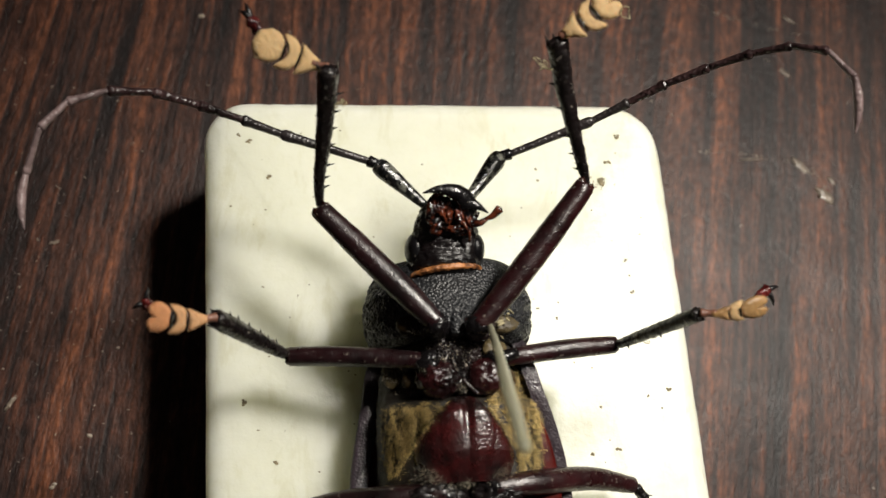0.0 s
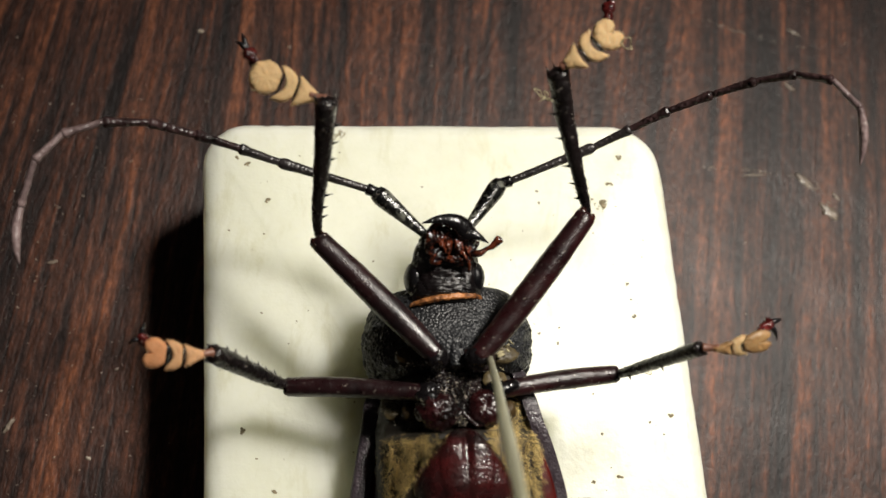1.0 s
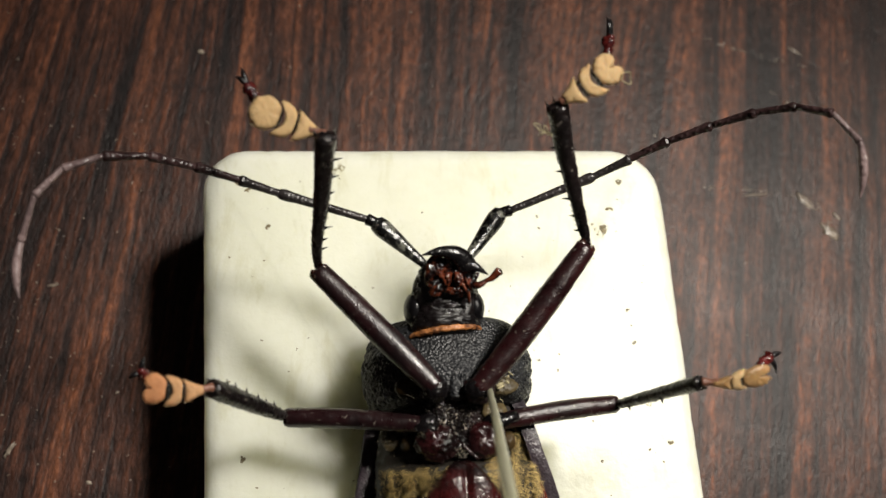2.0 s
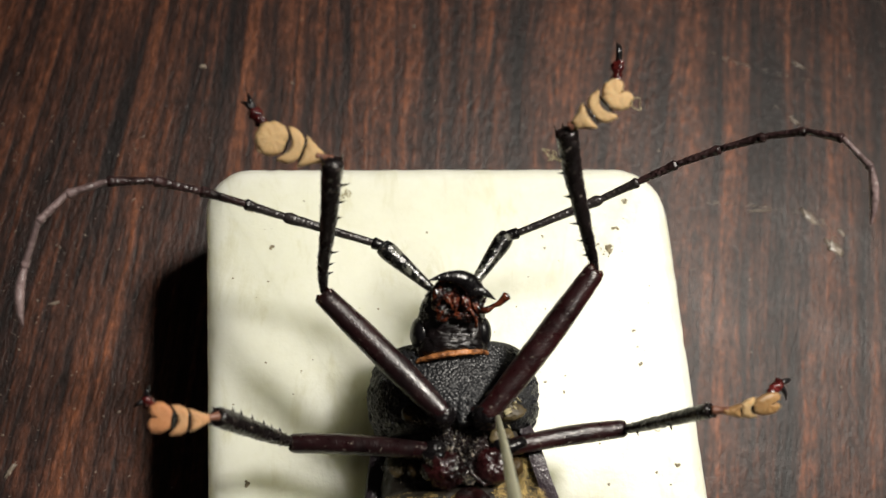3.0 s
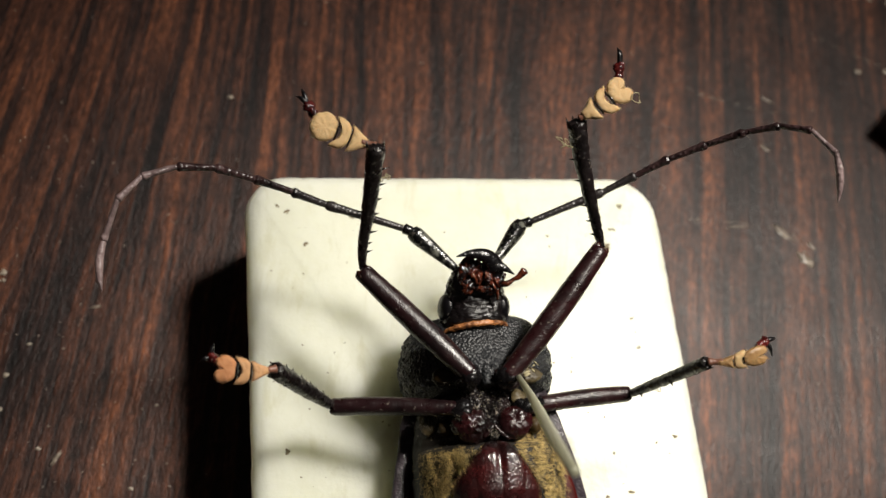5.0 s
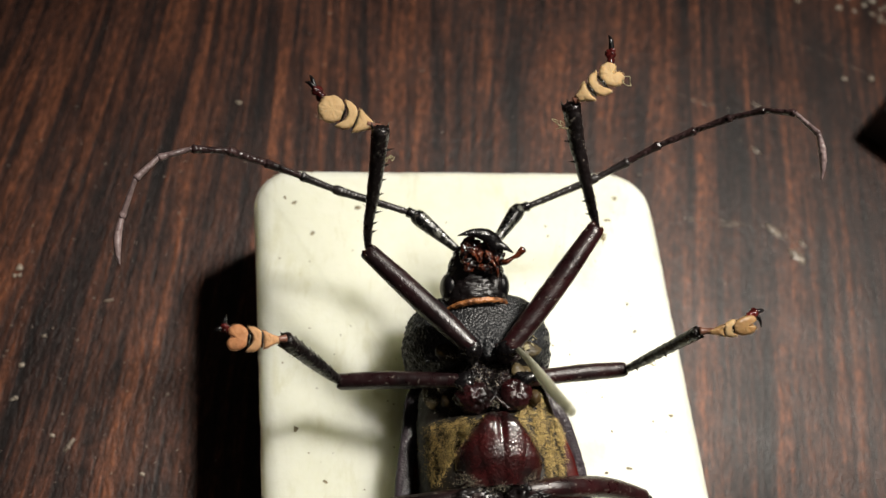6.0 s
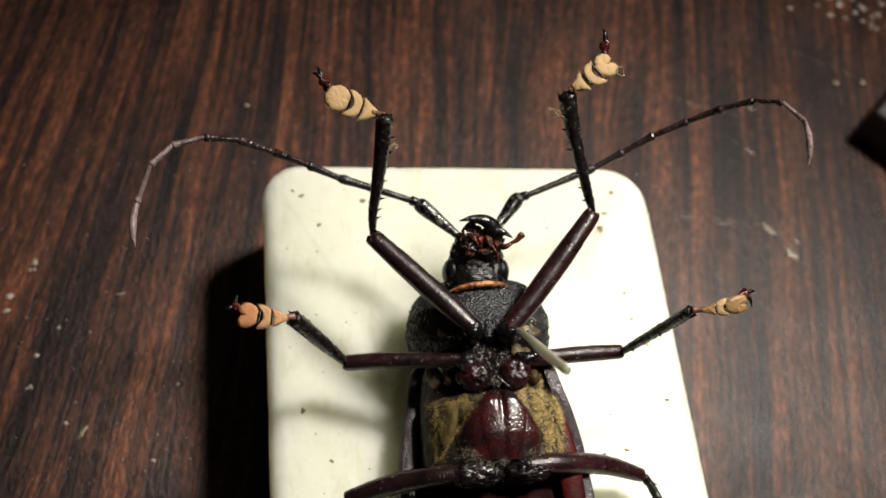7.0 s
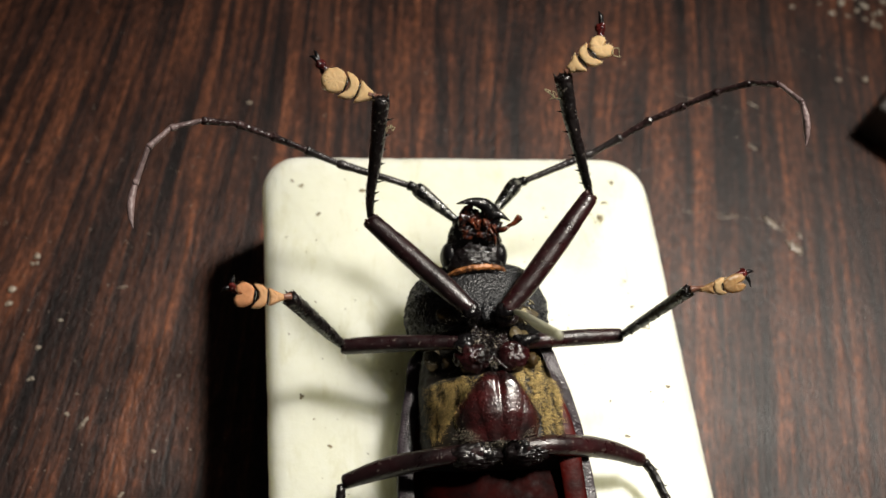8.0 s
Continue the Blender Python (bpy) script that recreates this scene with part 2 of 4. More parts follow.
def skin(bm, rings, cap=True):
    rows = [[bm.verts.new(p) for p in ring] for ring in rings]
    n = len(rows[0])
    for a, b in zip(rows, rows[1:]):
        for i in range(n):
            bm.faces.new((a[i], a[(i + 1) % n], b[(i + 1) % n], b[i]))
    if cap:
        for row in (rows[0], rows[-1]):
            c = bm.verts.new(sum((v.co for v in row), Vector()) / n)
            for i in range(n):
                bm.faces.new((row[i], row[(i + 1) % n], c))


def tube(pts, radii, seg=14, n=6, flat=1.0, up=(0, 0, 1), bm=None, rough=0.0):
    """A round-ended tube through pts; flat: its thickness along up over its width."""
    bm = bm or bmesh.new()
    rows = smooth_path([(*p, r) for p, r in zip(pts, radii)], n)
    P, R = rows[:, :3], np.maximum(rows[:, 3], 0.01)
    T = np.gradient(P, axis=0)
    T /= np.linalg.norm(T, axis=1)[:, None]
    rings = []
    up = np.array(up, float)

    def ring(c, t, r):
        s = np.cross(t, up)
        s /= np.linalg.norm(s) + 1e-9
        w = np.cross(s, t)
        out = []
        for k in range(seg):
            a = 2 * math.pi * k / seg
            rr = r
            q = c + s * math.cos(a) * rr + w * math.sin(a) * rr * flat
            if rough:
                q = q + (s * math.cos(a) + w * math.sin(a)) * rough * noise.noise(Vector(q) * 2.3)
            out.append(tuple(q))
        return out

    for f in (0.35, 0.75):
        rings.append(ring(P[0] - T[0] * R[0] * 0.55 * (1 - f), T[0], R[0] * f))
    rings += [ring(c, t, r) for c, t, r in zip(P, T, R)]
    for f in (0.75, 0.35):
        rings.append(ring(P[-1] + T[-1] * R[-1] * 0.55 * (1 - f), T[-1], R[-1] * f))
    skin(bm, rings)
    return bm


SPHERES = {}


def unit_sphere(u, v):
    if (u, v) not in SPHERES:
        pts = [(0, 0, 1)] + [(math.sin(math.pi * j / v) * math.cos(2 * math.pi * i / u), math.sin(math.pi * j / v) * math.sin(2 * math.pi * i / u), math.cos(math.pi * j / v)) for j in range(1, v) for i in range(u)] + [(0, 0, -1)]
        k = len(pts) - 1
        faces = [(0, 1 + i, 1 + (i + 1) % u) for i in range(u)]
        faces += [(1 + (j - 1) * u + i, 1 + j * u + i, 1 + j * u + (i + 1) % u, 1 + (j - 1) * u + (i + 1) % u) for j in range(1, v - 1) for i in range(u)]
        faces += [(1 + (v - 2) * u + i, k, 1 + (v - 2) * u + (i + 1) % u) for i in range(u)]
        SPHERES[u, v] = ([Vector(p) for p in pts], faces)
    return SPHERES[u, v]


def blob(center, axes, size, bm=None, u=14, v=10, wobble=0.0):
    """An ellipsoid; axes: three directions, size: three half lengths."""
    bm = bm or bmesh.new()
    X, Y, Z = (Vector(a).normalized() for a in axes)
    C = Vector(center)
    pts, faces = unit_sphere(u, v)
    made = []
    for c in pts:
        if wobble:
            c = c * (1 + wobble * noise.noise(c * 2.1 + C))
        made.append(bm.verts.new(C + X * c.x * size[0] + Y * c.y * size[1] + Z * c.z * size[2]))
    for f in faces:
        bm.faces.new([made[i] for i in f])
    return bm


def lump(center, size, wrinkle=0.25, u=48, v=32):
    """A wrinkled, dented body."""
    bm = bmesh.new()
    C = Vector(center)
    pts, faces = unit_sphere(u, v)
    made = []
    for c in pts:
        q = c + C * 0.7
        k = 1 + 0.22 * noise.noise(q * 1.3) + wrinkle * (0.5 - abs(noise.noise(q * 2.7))) * 0.7 + wrinkle * 0.25 * noise.noise(q * 6.5)
        made.append(bm.verts.new(C + Vector((c.x * size[0], c.y * size[1], c.z * size[2])) * k))
    for f in faces:
        bm.faces.new([made[i] for i in f])
    return bm


XYZ = ((1, 0, 0), (0, 1, 0), (0, 0, 1))


def at_y(sections, y):
    ys = [s[0] for s in sections]
    order = np.argsort(ys)
    a = np.array(sections, float)[order]
    return [float(np.interp(y, a[:, 0], a[:, k])) for k in range(1, a.shape[1])]


def sag(x):
    return 0.22 * max(0.0, -4.6 - x)


def top_z(sections, x, y):
    cx, cz, hw, hu, hd, p = at_y(sections, y)
    q = min(1.0, abs(x - cx) / hw)
    return cz + hu * (1 - q ** p) ** (1 / p) - (sag(x) if sections is METATHORAX else 0.0)


def loft(sections, seg=48, n=6, shift=None):
    """Superellipse sections along y: y, middle x, middle z, half width, height above, height below, power."""
    rows = smooth_path(sections, n)
    rings = []
    for y, cx, cz, hw, hu, hd, p in rows:
        out = []
        for k in range(seg):
            a = 2 * math.pi * k / seg
            c, s = math.cos(a), math.sin(a)
            x = cx + hw * math.copysign(abs(c) ** (2 / p), c)
            z = cz + (hu if s > 0 else hd) * math.copysign(abs(s) ** (2 / p), s)
            q = Vector((x, y, z))
            if shift:
                q = shift(q, Vector((c, 0, s)))
            out.append(tuple(q))
        rings.append(out)
    bm = bmesh.new()
    skin(bm, rings)
    return bm


def spike(bm, base, tip, r, seg=5):
    b, t = Vector(base), Vector(tip)
    d = (t - b).normalized()
    s = d.cross(Vector((0.3, 0.2, 1))).normalized()
    w = d.cross(s)
    ring = [bm.verts.new(b + (s * math.cos(2 * math.pi * k / seg) + w * math.sin(2 * math.pi * k / seg)) * r) for k in range(seg)]
    top = bm.verts.new(t)
    for k in range(seg):
        bm.faces.new((ring[k], ring[(k + 1) % seg], top))
    bm.faces.new(ring[::-1])


def empty(name, at):
    ob = new(name)
    ob.location = Vector(at) * MM
    ob["base_mm"] = tuple(at)
    return ob


# ---- table and block ----
def build_table():
    bm = bmesh.new()
    bmesh.ops.create_cube(bm, size=1.0)
    for v in bm.verts:
        v.co = Vector((v.co.x * 900 + 20, v.co.y * 600 + 40, v.co.z * 28 - 14))
    bmesh.ops.bevel(bm, geom=bm.edges[:], offset=3, segments=3, profile=0.5, affect="EDGES")
    ob = part("table_top", bm, WOOD, at=(0, 0, 0))
    tagged(ob, "dark brown wooden table top with streaky glossy grain", "table", kind="structure")


TOP = 23.9


def build_block():
    """Rounded slab: corners of 6 and 7.4 mm in plan, a soft upper rim with worn dents, a little narrower towards its lower end."""
    lo, hi = (-30.8, -72.0), (32.15, 41.3)
    rim = [(0.0, 0.6), (0.6, 0.0), (12.0, 0.0), (20.5, 0.0), (21.8, 0.1), (22.7, 0.35), (23.3, 0.75), (23.65, 1.25), (23.83, 1.8), (TOP, 2.5)]
    corners = ((hi[0], hi[1], 0), (lo[0], hi[1], 90), (lo[0], lo[1], 180), (hi[0], lo[1], 270))
    rings = []
    for z, inset in rim:
        line = []
        for cx, cy, a0 in corners:
            sx, sy = (1 if cx == hi[0] else -1), (1 if cy == hi[1] else -1)
            r = 7.4 if sx > 0 else 6.0
            rr = max(r - inset, 0.5)
            line.append([(cx - sx * r + rr * math.cos(radians(a0 + 7.5 * k)), cy - sy * r + rr * math.sin(radians(a0 + 7.5 * k))) for k in range(13)])
        ring = []
        for i, arc in enumerate(line):
            after = line[(i + 1) % 4][0]
            ring += arc + [(arc[-1][0] + (after[0] - arc[-1][0]) * k / 60, arc[-1][1] + (after[1] - arc[-1][1]) * k / 60) for k in range(1, 60)]
        out = []
        for x, y in ring:
            side = -1 if x < 0 else 1
            x -= (hi[1] - y) * (0.025 if side < 0 else 0.003) * side * min(1.0, abs(x) / 24)
            w = 0.12 * noise.noise(Vector((x * 0.09, y * 0.09, z * 0.12))) + 0.08 * noise.noise(Vector((x * 0.5, y * 0.5, z * 0.6)))
            dent = max(0.0, noise.noise(Vector((x * 0.8, y * 0.55, z * 0.7 + 4))) - 0.25) * (0.9 if 19 < z < TOP else 0.0)
            out.append((x + w - side * dent * 0.6, y + w, z - dent * 0.5))
        rings.append(out)
    bm = bmesh.new()
    skin(bm, rings)
    ob = part("pinning_block", bm, FOAM, at=(0, -16, 0))
    tagged(ob, "cream white foam block with rounded corners and a worn rim", "block")


# ---- the beetle, lying on its back ----
PRONOTUM = [(13.3, -1.0, 32.0, 6.0, 5.6, 3.6, 2.4), (12.9, -1.0, 31.7, 7.6, 6.5, 4.6, 2.6), (11.4, -1.0, 31.5, 8.9, 7.5, 5.7, 2.3),
            (8.6, -1.0, 31.5, 9.7, 8.2, 6.3, 2.3), (6.0, -1.0, 31.5, 9.5, 8.4, 6.3, 2.3), (4.2, -1.0, 31.5, 8.9, 7.9, 5.9, 2.4), (3.4, -1.0, 31.5, 7.6, 6.9, 5.1, 2.3)]
METATHORAX = [(4.2, -0.9, 32.0, 6.8, 5.0, 5.5, 2.3), (2.2, -0.8, 31.5, 8.0, 5.0, 6.0, 2.4), (-1.0, -0.6, 31.2, 8.9, 5.2, 6.2, 2.4), (-2.5, -0.6, 31.2, 9.0, 5.5, 6.2, 2.4), (-3.4, -0.5, 31.2, 9.2, 7.1, 6.2, 2.4),
              (-5.0, -0.4, 31.2, 9.4, 7.5, 6.2, 2.4), (-9.0, -0.3, 31.2, 9.6, 6.9, 6.2, 2.4), (-12.5, -0.3, 31.0, 9.6, 5.8, 6.0, 2.4), (-13.6, -0.3, 30.6, 9.2, 4.0, 5.6, 2.2), (-15.2, -0.3, 29.5, 7.6, 1.6, 4.6, 2.0)]
ABDOMEN = [(-12.0, -0.3, 29.5, 9.6, 3.4, 4.6, 2.3), (-18.0, -0.2, 29.5, 10.2, 3.9, 4.6, 2.3), (-26.0, 0.0, 29.3, 9.8, 4.0, 4.4, 2.3),
           (-34.0, 0.2, 29.0, 8.6, 3.6, 4.0, 2.2), (-41.0, 0.4, 28.6, 6.4, 3.0, 3.4, 2.1), (-46.0, 0.5, 28.0, 3.0, 1.8, 2.2, 2.0)]
HEAD = [(10.2, -1.75, 36.6, 3.9, 1.9, 3.6, 2.3), (11.6, -1.75, 36.9, 4.1, 3.5, 3.8, 2.3), (13.6, -1.75, 37.6, 4.0, 3.4, 3.9, 2.3),
        (15.4, -1.75, 38.8, 3.7, 3.0, 3.8, 2.3), (17.0, -1.75, 39.8, 3.3, 2.6, 3.2, 2.3), (18.2, -1.7, 40.6, 2.6, 2.0, 2.4, 2.2)]


def granules(q, out):
    d = noise.voronoi(q * (1.8 if abs(out.x) > 0.75 else 4.0))[0][0]
    edge = abs(out.x) ** 3
    return q + out * (0.5 * max(0.0, 0.62 - d)) * (0.06 + 1.1 * edge)


def build_pronotum(beetle):
    bm = loft(PRONOTUM, 200, 16, granules)
    rng = random.Random(41)
    for _ in range(420):
        y, a = rng.uniform(3.8, 12.2), rng.uniform(-0.25, 1.05)
        cx, cz, hw, hu, hd, p = at_y(PRONOTUM, y)
        c, s = math.cos(a) * rng.choice((-1, 1)), math.sin(a)
        q = (cx + hw * math.copysign(abs(c) ** (2 / p), c), y, cz + (hu if s > 0 else hd) * math.copysign(abs(s) ** (2 / p), s))
        r = rng.uniform(0.20, 0.38) * (1.15 - 0.5 * max(0.0, a))
        blob(q, XYZ, (r, r, r), bm, 8, 6)
    part("pronotum", bm, GRANULE, beetle, "grey-black granular pronotum with knobbly side edges")
    bm = tube([(-1.3, 8.6, 38.4), (-1.2, 6.8, 38.85), (-1.2, 5.2, 39.4), (-1.1, 3.6, 39.4)], [0.9, 0.95, 0.8, 0.9], 12, 6)
    part("prosternal_ridge", bm, GRANULE, beetle)
    for pts in ([(-2.3, 7.6, 39.2), (-1.5, 6.6, 39.5), (-1.4, 5.2, 39.9), (-1.6, 4.0, 39.8)], [(1.0, 7.6, 39.2), (-0.1, 6.7, 39.5), (-0.6, 5.3, 39.9), (-0.5, 3.9, 39.8)]):
        part("hip_rim", tube(pts, [0.12, 0.2, 0.24, 0.18], 10, 6, rough=0.1), GRANULE, beetle, "shiny black rim of the fore hip socket")
    for cx, mat in ((-5.6, AMBER), (3.6, OLIVE)):
        part("prosternal_flap", lump((cx, 5.0, 38.3), (2.0, 1.2, 0.9), 0.3, 28, 18), mat, beetle, "soft tan flap beside the fore hip")


def build_head(beetle):
    def rough(q, out):
        w = Vector((q.x * 1.1, q.y * 3.6, q.z * 1.4))
        return q + out * (0.18 * noise.noise(q * 1.7) + 0.13 * (0.4 - abs(noise.noise(w))) + 0.05 * noise.noise(w * 2.3))
    head = part("head", loft(HEAD, 110, 14, rough), RUGOSE, beetle, "shiny wrinkled black head seen from beneath")
    for sx in (-1, 1):
        bm = blob((-1.75 + sx * 3.35, 14.0, 38.0), XYZ, (1.25, 1.9, 2.1), None, 24, 16)
        part("eye", bm, DULL_EYE, head, "glossy black kidney-shaped eye")
    # orange membrane at the neck
    def fringe(q, out):
        return q + out * 0.07 * noise.noise(q * 2.8) + Vector((0, 0.12 * noise.noise(q * 1.9) + 0.09 * (q.x + 1.75), 0))
    ring = [(11.5, -1.75, 36.9, 4.0, 3.4, 3.6, 2.3), (11.35, -1.75, 36.95, 4.28, 3.56, 3.8, 2.3), (11.15, -1.75, 36.9, 4.42, 3.6, 3.8, 2.3), (10.95, -1.75, 36.9, 4.4, 3.55, 3.6, 2.3)]
    part("collar", loft(ring, 80, 4, fringe), ORANGE, head, "orange membrane collar")
    # mandibles
    bm = tube([(0.2, 16.2, 42.3), (0.3, 17.3, 43.3), (-0.9, 18.3, 44.3), (-2.9, 18.5, 44.8), (-4.8, 18.0, 45.0)], [0.9, 1.15, 0.95, 0.5, 0.06], 18, 8, 0.8)
    part("mandible", bm, BLACK, head, "curved glossy black mandible")
    bm = tube([(-0.6, 17.0, 43.0), (0.2, 17.2, 43.8), (1.2, 16.9, 44.0), (2.5, 16.15, 43.7)], [0.8, 0.85, 0.5, 0.06], 16, 8, 0.7)
    part("mandible", bm, BLACK, head)
    part("labrum", blob((-0.5, 17.0, 42.3), XYZ, (1.3, 1.3, 1.0), None, 22, 14, 0.3), BLACK, head, "glossy black upper lip")
    # soft red-brown mouthparts
    for x, y, z, a, l, w in ((-3.7, 17.0, 42.6, 75, 1.5, 0.75), (-2.7, 17.3, 42.9, 100, 1.2, 0.6), (-1.9, 16.4, 42.9, 80, 1.2, 0.7), (-0.7, 16.2, 42.9, 95, 1.1, 0.75), (0.5, 15.8, 42.6, 110, 1.0, 0.6),
                          (-2.9, 15.4, 42.2, 30, 1.1, 0.6), (-1.4, 15.0, 42.3, -10, 1.2, 0.55), (0.1, 14.8, 42.0, 20, 0.9, 0.5), (1.2, 16.4, 42.2, 60, 0.8, 0.5), (-3.0, 18.2, 43.2, 20, 0.8, 0.45), (-2.2, 17.7, 42.6, 80, 1.2, 1.1)):
        d = Vector((math.cos(radians(a)), math.sin(radians(a)), 0.15))
        bm = blob((x, y - 0.2, z + 0.15), (d, (-d.y, d.x, 0), (0, -0.1, 1)), (l * 0.85, w * 0.72, w * 0.8), None, 26, 18, 0.55)
        part("mouth_lobe", bm, BROWN_SOFT, head, "red-brown folded mouth lobe")
    rng = random.Random(5)
    for _ in range(22):
        x, y = rng.uniform(-4.0, 1.0), rng.uniform(14.4, 17.6)
        r = rng.uniform(0.2, 0.42)
        bm = blob((x, y, 42.0 + 0.32 * (y - 14.4) + rng.uniform(-0.1, 0.3)), ((1, rng.uniform(-1, 1), 0), (-rng.uniform(-1, 1), 1, 0), (0, 0, 1)), (r * 1.5, r, r), None, 12, 8, 0.5)
        part("mouth_bump", bm, RUGOSE if rng.random() < 0.5 else BROWN_SOFT, head)
    for pts, rad in (
        ([(0.5, 15.3, 42.6), (1.5, 15.1, 43.3), (2.3, 15.5, 43.6), (2.9, 15.7, 43.9), (3.7, 16.4, 44.3)], [0.34, 0.4, 0.26, 0.36, 0.52]),
        ([(-0.3, 15.4, 43.0), (0.1, 14.7, 42.9), (0.45, 14.1, 42.4), (0.5, 13.5, 41.7)], [0.24, 0.17, 0.2, 0.14]),
        ([(-1.7, 15.8, 43.1), (-1.9, 15.2, 42.8)], [0.3, 0.2]),
        ([(-3.9, 17.8, 42.6), (-3.2, 18.4, 43.4), (-2.4, 18.3, 43.8)], [0.3, 0.3, 0.26]),
    ):
        part("palp", tube(pts, rad, 10, 5), BROWN_SOFT, head, "red-brown jointed palp")


def build_antenna(beetle, scape, joints, grey_from):
    """scape: base and top; joints: the ring and the ends of the long segments."""
    ant = part("antenna", tube([scape[0], tuple((a * 0.55 + b * 0.45) for a, b in zip(*scape)), tuple((a * 0.15 + b * 0.85) for a, b in zip(*scape)), scape[1]],
                               [0.5, 0.82, 1.08, 0.92], 18, 8), SCAPE, beetle, "long jointed antenna, black at its base and mauve-grey towards the tip")
    part("ring_joint", tube([scape[1], joints[0]], [0.6, 0.7], 12, 3), BLACK, ant)
    n = len(joints) - 1
    for i, (a, b) in enumerate(zip(joints, joints[1:])):
        a, b = Vector(a), Vector(b)
        u = i / max(1, n - 1)
        r = 0.54 - 0.15 * u - (0.06 if i >= grey_from else 0)
        if i == n - 1:
            side = Vector((0.35 if b.x > 0 else -0.35, 0, 0))
            pts, rad = [a, a.lerp(b, 0.35) + side, a.lerp(b, 0.7) + side * 0.9, b], [0.3, 0.46, 0.38, 0.06]
        else:
            pts, rad = [a, a.lerp(b, 0.3), a.lerp(b, 0.75), a.lerp(b, 0.94), b], [r * 0.8, r * 0.86, r * 1.0, r * 1.22, r * 0.9]
        part("antenna_segment", tube(pts, rad, 12, 6, rough=0.05), ANTENNA_GREY if i >= grey_from else ANTENNA_BROWN if i > 1 else ANTENNA_BLACK, ant,
             "dull mauve-grey segment" if i >= grey_from else "")


def pad_basis(d, normal):
    d = Vector(d).normalized()
    n = Vector(normal)
    n = (n - d * n.dot(d)).normalized()
    return d, d.cross(n), n


def hairs(bm, spots, length, r, rng, lean=(0, 0, 0)):
    for p, nrm in spots:
        d = Vector(nrm) + Vector(lean) + Vector((rng.uniform(-1, 1), rng.uniform(-1, 1), rng.uniform(-1, 1))) * 0.45
        d.normalize()
        spike(bm, Vector(p), Vector(p) + d * length * rng.uniform(0.6, 1.3), r, 3)


SOLES = {
    "fan": [(-1, 0), (-1, 0.3), (-0.3, 0.55), (0.4, 0.85), (0.9, 1.0), (1.0, 0.86), (0.86, 0.4), (0.82, 0)],
    "crescent": [(-1, 0), (-0.92, 0.42), (-0.55, 0.82), (0.1, 1.02), (0.95, 1.06), (1.0, 0.9), (0.55, 0.62), (0.3, 0.3), (0.22, 0)],
    "disc": [(-0.92, 0), (-0.9, 0.4), (-0.55, 0.86), (0.05, 1.02), (0.6, 0.82), (0.88, 0.5), (0.95, 0.2), (0.94, 0)],
    "heart": [(-1, 0), (-0.92, 0.42), (-0.5, 0.85), (0.1, 1.04), (0.65, 0.96), (0.98, 0.62), (0.96, 0.32), (0.72, 0.1), (0.5, 0)],
}


def plate(shape, c, d, s, n, ln, wd, th, rng):
    """A flat hairy sole plate of half length ln and half width wd."""
    side = smooth_path(SOLES[shape], 5)
    line = [(l * ln, w * wd) for l, w in side] + [(l * ln, -w * wd) for l, w in side[-2:0:-1]]
    core = -0.35 * ln if shape == "crescent" else 0.0
    bm = bmesh.new()
    rings = []
    for f, z in ((0.0, th), (0.35, th * 1.02), (0.66, th * 0.95), (0.88, th * 0.68), (1.0, 0.0), (0.9, -th * 0.7), (0.5, -th), (0.0, -th)):
        ring = []
        for l, w in line:
            jag = 1 + 0.07 * noise.noise(Vector((l, w, ln + wd)) * 2.6)
            ll, ww = core + (l - core) * f * jag, w * f * jag
            if shape == "heart":
                z2 = -1.1 * th * f * math.exp(-(ww / (0.085 * wd)) ** 2) * (1 if z > 0 else 0) * max(0.0, min(1.0, 0.6 + ll / ln))
            else:
                z2 = 0.0
            ring.append(c + d * ll + s * ww + n * (z + z2 + 0.09 * noise.noise(Vector((ll, ww, wd)) * 2.4)))
        rings.append(ring)
    skin(bm, rings, False)
    bmesh.ops.remove_doubles(bm, verts=bm.verts[:], dist=0.001)
    spots = []
    for q in range(150):
        l, w = rng.choice(line)
        spots.append((c + d * l * 0.95 + s * w * 0.95 + n * rng.uniform(-0.1, 0.15), d * l + s * w + n * 0.5))
    for q in range(60):
        l, w = rng.choice(line)
        f = rng.random() ** 0.5
        spots.append((c + d * (core + (l - core) * f) + s * w * f + n * th * 0.8, d * 0.8 + n * 0.7))
    hairs(bm, spots, 0.22, 0.022, rng)
    return bm


